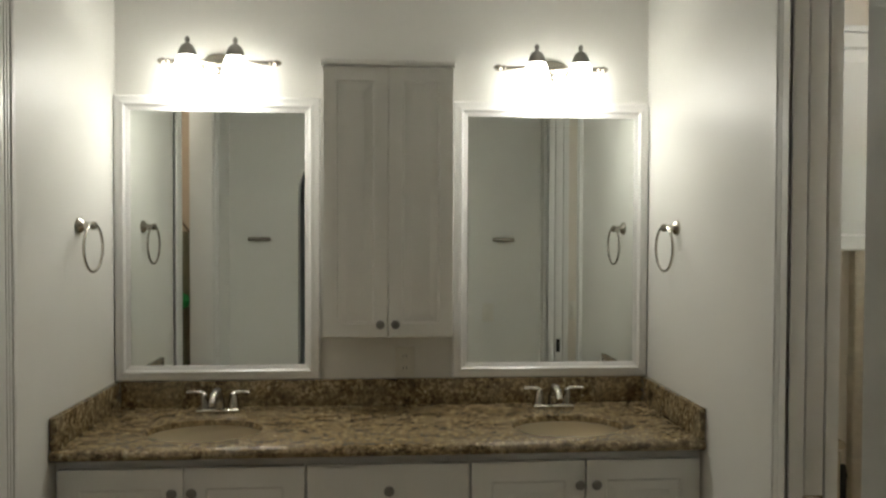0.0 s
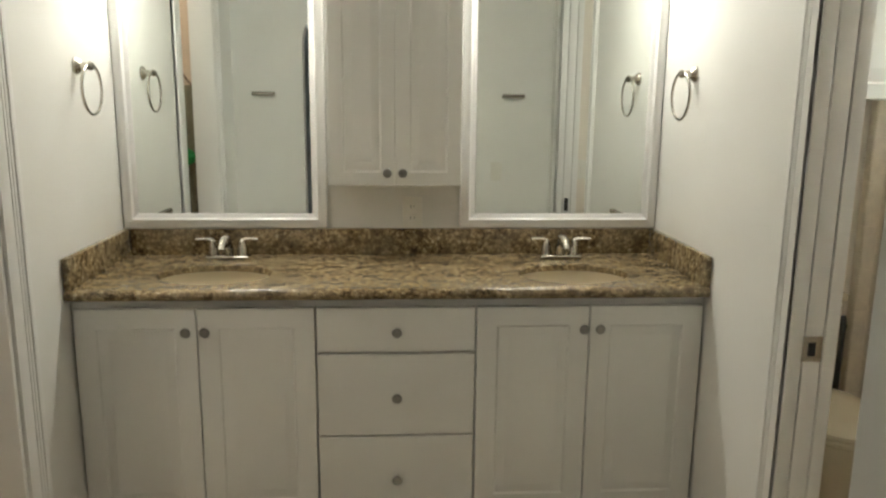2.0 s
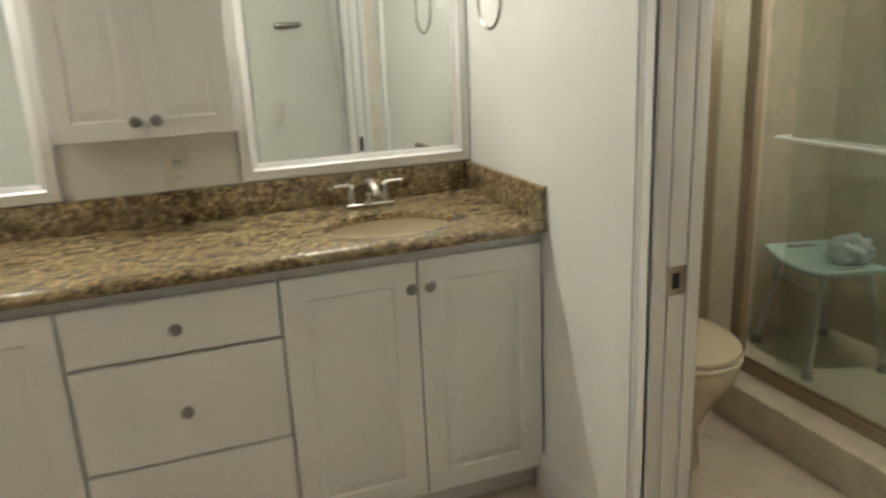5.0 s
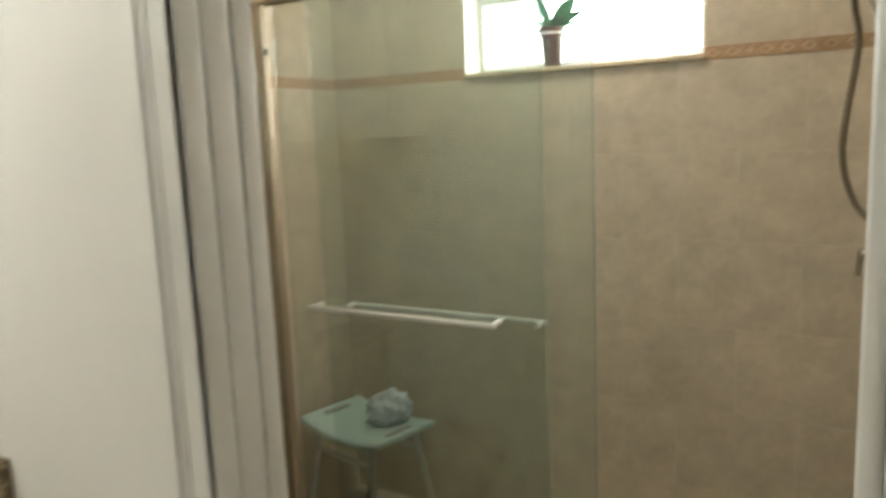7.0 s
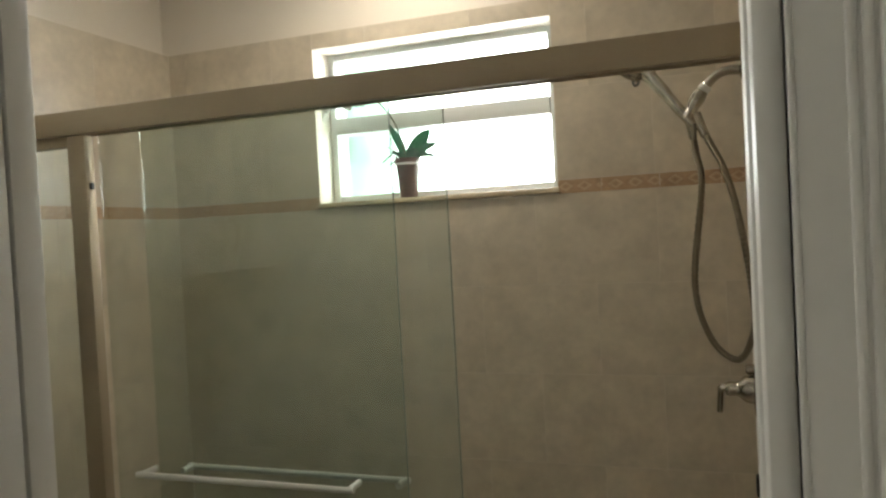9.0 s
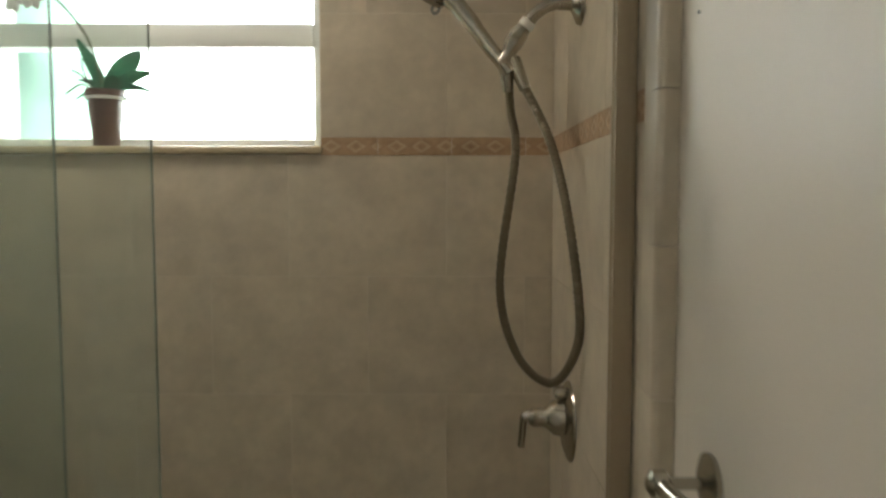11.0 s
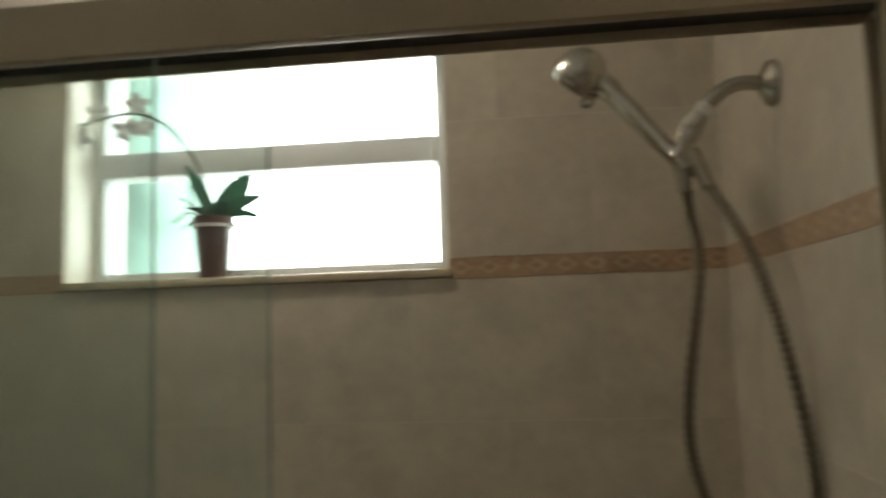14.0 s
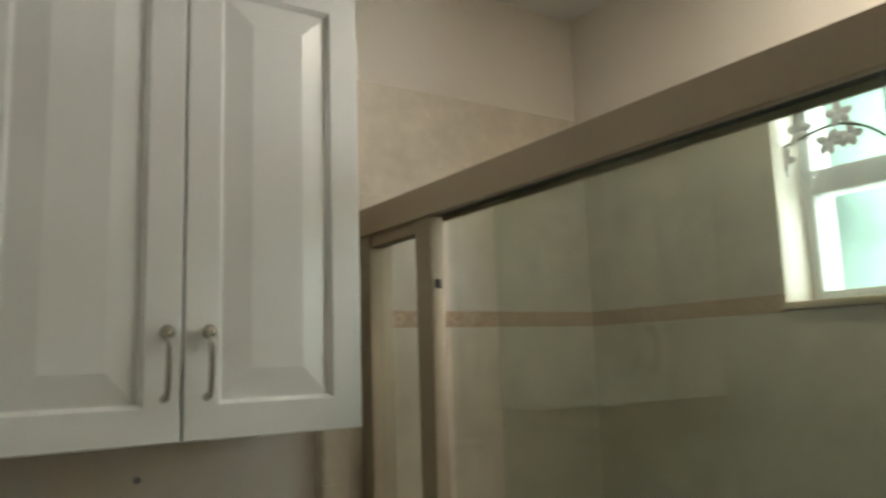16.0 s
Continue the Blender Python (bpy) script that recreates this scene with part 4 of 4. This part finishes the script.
def slab(w, h, t, material, bevel=0.0004):
    """A tile with its centre at the middle of its back, its face along +z."""
    key = (round(w, 4), round(h, 4), material.name)
    if key not in cache:
        bm = bmesh.new()
        a, b = [], []
        for sx, sy in ((-1, -1), (1, -1), (1, 1), (-1, 1)):
            a.append(bm.verts.new((sx * w / 2, sy * h / 2, 0)))
            b.append((bm.verts.new((sx * w / 2, sy * h / 2, t - bevel)), bm.verts.new((sx * (w / 2 - bevel), sy * (h / 2 - bevel), t))))
        for i in range(4):
            j = (i + 1) % 4
            bm.faces.new((a[i], a[j], b[j][0], b[i][0]))
            bm.faces.new((b[i][0], b[j][0], b[j][1], b[i][1]))
        bm.faces.new([q[1] for q in b])
        cache[key] = finish("tile", bm, material, smooth=False)
    return cache[key]


def lay(parent, place, u0, u1, v0, v1, material, holes=(), name="tile", gap=0.0012, t=0.008):
    """One tile, cut round the holes; place(u, v) gives the pose."""
    rects = [(u0, u1, v0, v1)]
    for a0, a1, b0, b1 in holes:
        out = []
        for r0, r1, s0, s1 in rects:
            if r1 <= a0 or r0 >= a1 or s1 <= b0 or s0 >= b1:
                out.append((r0, r1, s0, s1))
                continue
            out += [(r0, a0, s0, s1), (a1, r1, s0, s1), (max(r0, a0), min(r1, a1), s0, b0), (max(r0, a0), min(r1, a1), b1, s1)]
        rects = out
    for r0, r1, s0, s1 in rects:
        if r1 - r0 > 0.01 and s1 - s0 > 0.01:
            ob = new(name, slab(r1 - r0 - gap, s1 - s0 - gap, t, material))
            ob.parent = parent
            ob.matrix_basis = place((r0 + r1) / 2, (s0 + s1) / 2)


XE = 2.243       # outer edge of the bullnose tiles
COURSES = [FZ, 0.356, 0.613, 0.869, 1.126, 1.381, 1.637, 1.676, 1.932, 2.19]


def tiled(parent, place, u0, u1, start, holes=()):
    for i, (v0, v1) in enumerate(zip(COURSES, COURSES[1:])):
        border = i == 6
        w = 0.156 if border else 0.335
        u = start - w * (0.5 if i % 2 and not border else 0)
        while u > u0:
            u -= w
        while u < u1:
            a, b = max(u, u0), min(u + w, u1)
            if b - a > 0.01:
                lay(parent, place, a, b, v0, v1, LISTELLO if border else TILE, holes, "border_tile" if border else "tile", t=0.009 if border else 0.008)
            u += w


def edge_trim(parent, wall, front):
    """The upright row of narrow bullnose tiles outside the shower frame, rounded over to the painted wall."""
    s, rad, tall = (1 if front > wall else -1), 0.009, 0.172
    arc = [(XE + rad - rad * math.sin(math.pi / 2 * k / 6), front - s * (rad - rad * math.cos(math.pi / 2 * k / 6))) for k in range(7)]
    prof = [(2.2995, wall + s * 0.0005), (2.2995, front), *arc, (XE, wall + s * 0.0005)]
    bm = bmesh.new()
    lo, hi = ([bm.verts.new((x, y, z)) for x, y in prof] for z in (0.0, tall - 0.0012))
    for k in range(len(prof)):
        m = (k + 1) % len(prof)
        bm.faces.new((lo[k], lo[m], hi[m], hi[k]))
    bm.faces.new(lo[::-1]), bm.faces.new(hi)
    me = finish("edge_tile", bm, TILE, smooth=False)
    for k in range(12):
        ob = new("edge_tile", me)
        ob.parent, ob.location = parent, (0, 0, 0.12 + tall * k)


back = setting("tile_backing_east", boxes((XB + 0.0006, XB + 0.02, YN, W0, FZ, 2.19), (XB + 0.0006, XB + 0.02, W1, YV, FZ, 2.19), (XB + 0.0006, XB + 0.02, W0, W1, FZ, WZ0 - 0.006), (XB + 0.0006, XB + 0.02, W0, W1, WZ1, 2.19)), GROUT, "beige tiled shower wall with a patterned border", "wall tile")
tiled(back, lambda u, v: Matrix.Translation((XB + 0.008, u, v)) @ pose(0, 0, 0, 90, 0, -90), YT0, YT1, 1.103, ((W0, W1, WZ0 - 0.006, WZ1),))
south = setting("tile_backing_south", boxes((XE + 0.022, XB + 0.001, YN, YT0 - 0.0006, 0, 2.19)), GROUT, "beige tiled shower end wall", "wall tile")
tiled(south, lambda u, v: Matrix.Translation((u, YT0 - 0.008, v)) @ pose(0, 0, 0, -90, 0, 0), 2.3, XB, XB)
edge_trim(south, YN, YT0)
north = setting("tile_backing_north", boxes((XE + 0.022, XB + 0.001, YT1 + 0.0006, YV, 0, 2.19)), GROUT, "beige tiled shower end wall", "wall tile")
tiled(north, lambda u, v: Matrix.Translation((u, YT1 + 0.008, v)) @ pose(0, 0, 0, 90, 0, 0), 2.3, XB, XB)
edge_trim(north, YV, YT1)


def clip(poly, axis, limit, sign):
    out = []
    for a, b in zip(poly, poly[1:] + poly[:1]):
        ia, ib = sign * (a[axis] - limit) >= 0, sign * (b[axis] - limit) >= 0
        if ia:
            out.append(a)
        if ia != ib:
            u = (limit - a[axis]) / (b[axis] - a[axis])
            out.append((a[0] + u * (b[0] - a[0]), a[1] + u * (b[1] - a[1])))
    return out


def diagonal_floor(x0, x1, y0, y1, size=0.335, cx=0.41, cy=2.42):
    n, g, r = 14, 0.004, math.sqrt(0.5)
    for i in range(-n, n + 1):
        for j in range(-n, n + 1):
            c = (cx + (i - j) * size * r, cy + (i + j) * size * r)
            h = (size - g) * r
            poly = [(c[0] - h, c[1]), (c[0], c[1] - h), (c[0] + h, c[1]), (c[0], c[1] + h)]
            for axis, lim, s in ((0, x0, 1), (0, x1, -1), (1, y0, 1), (1, y1, -1)):
                poly = clip(poly, axis, lim, s) if poly else poly
            if len(poly) < 3:
                continue
            bm = bmesh.new()
            f = bm.faces.new([bm.verts.new((x - c[0], y - c[1], -0.008)) for x, y in poly])
            e = bmesh.ops.extrude_face_region(bm, geom=[f])
            bmesh.ops.translate(bm, vec=(0, 0, 0.008), verts=[v for v in e["geom"] if isinstance(v, bmesh.types.BMVert)])
            bmesh.ops.remove_doubles(bm, verts=bm.verts, dist=1e-5)
            ob = new("tile", finish("tile", bm, FLOOR_TILE, smooth=False))
            ob.parent, ob.location = floor, (c[0], c[1], 0)


diagonal_floor(XL - 0.12, XR + 0.06, YA0, YV)
diagonal_floor(XR + 0.06, XS, YN, YV)
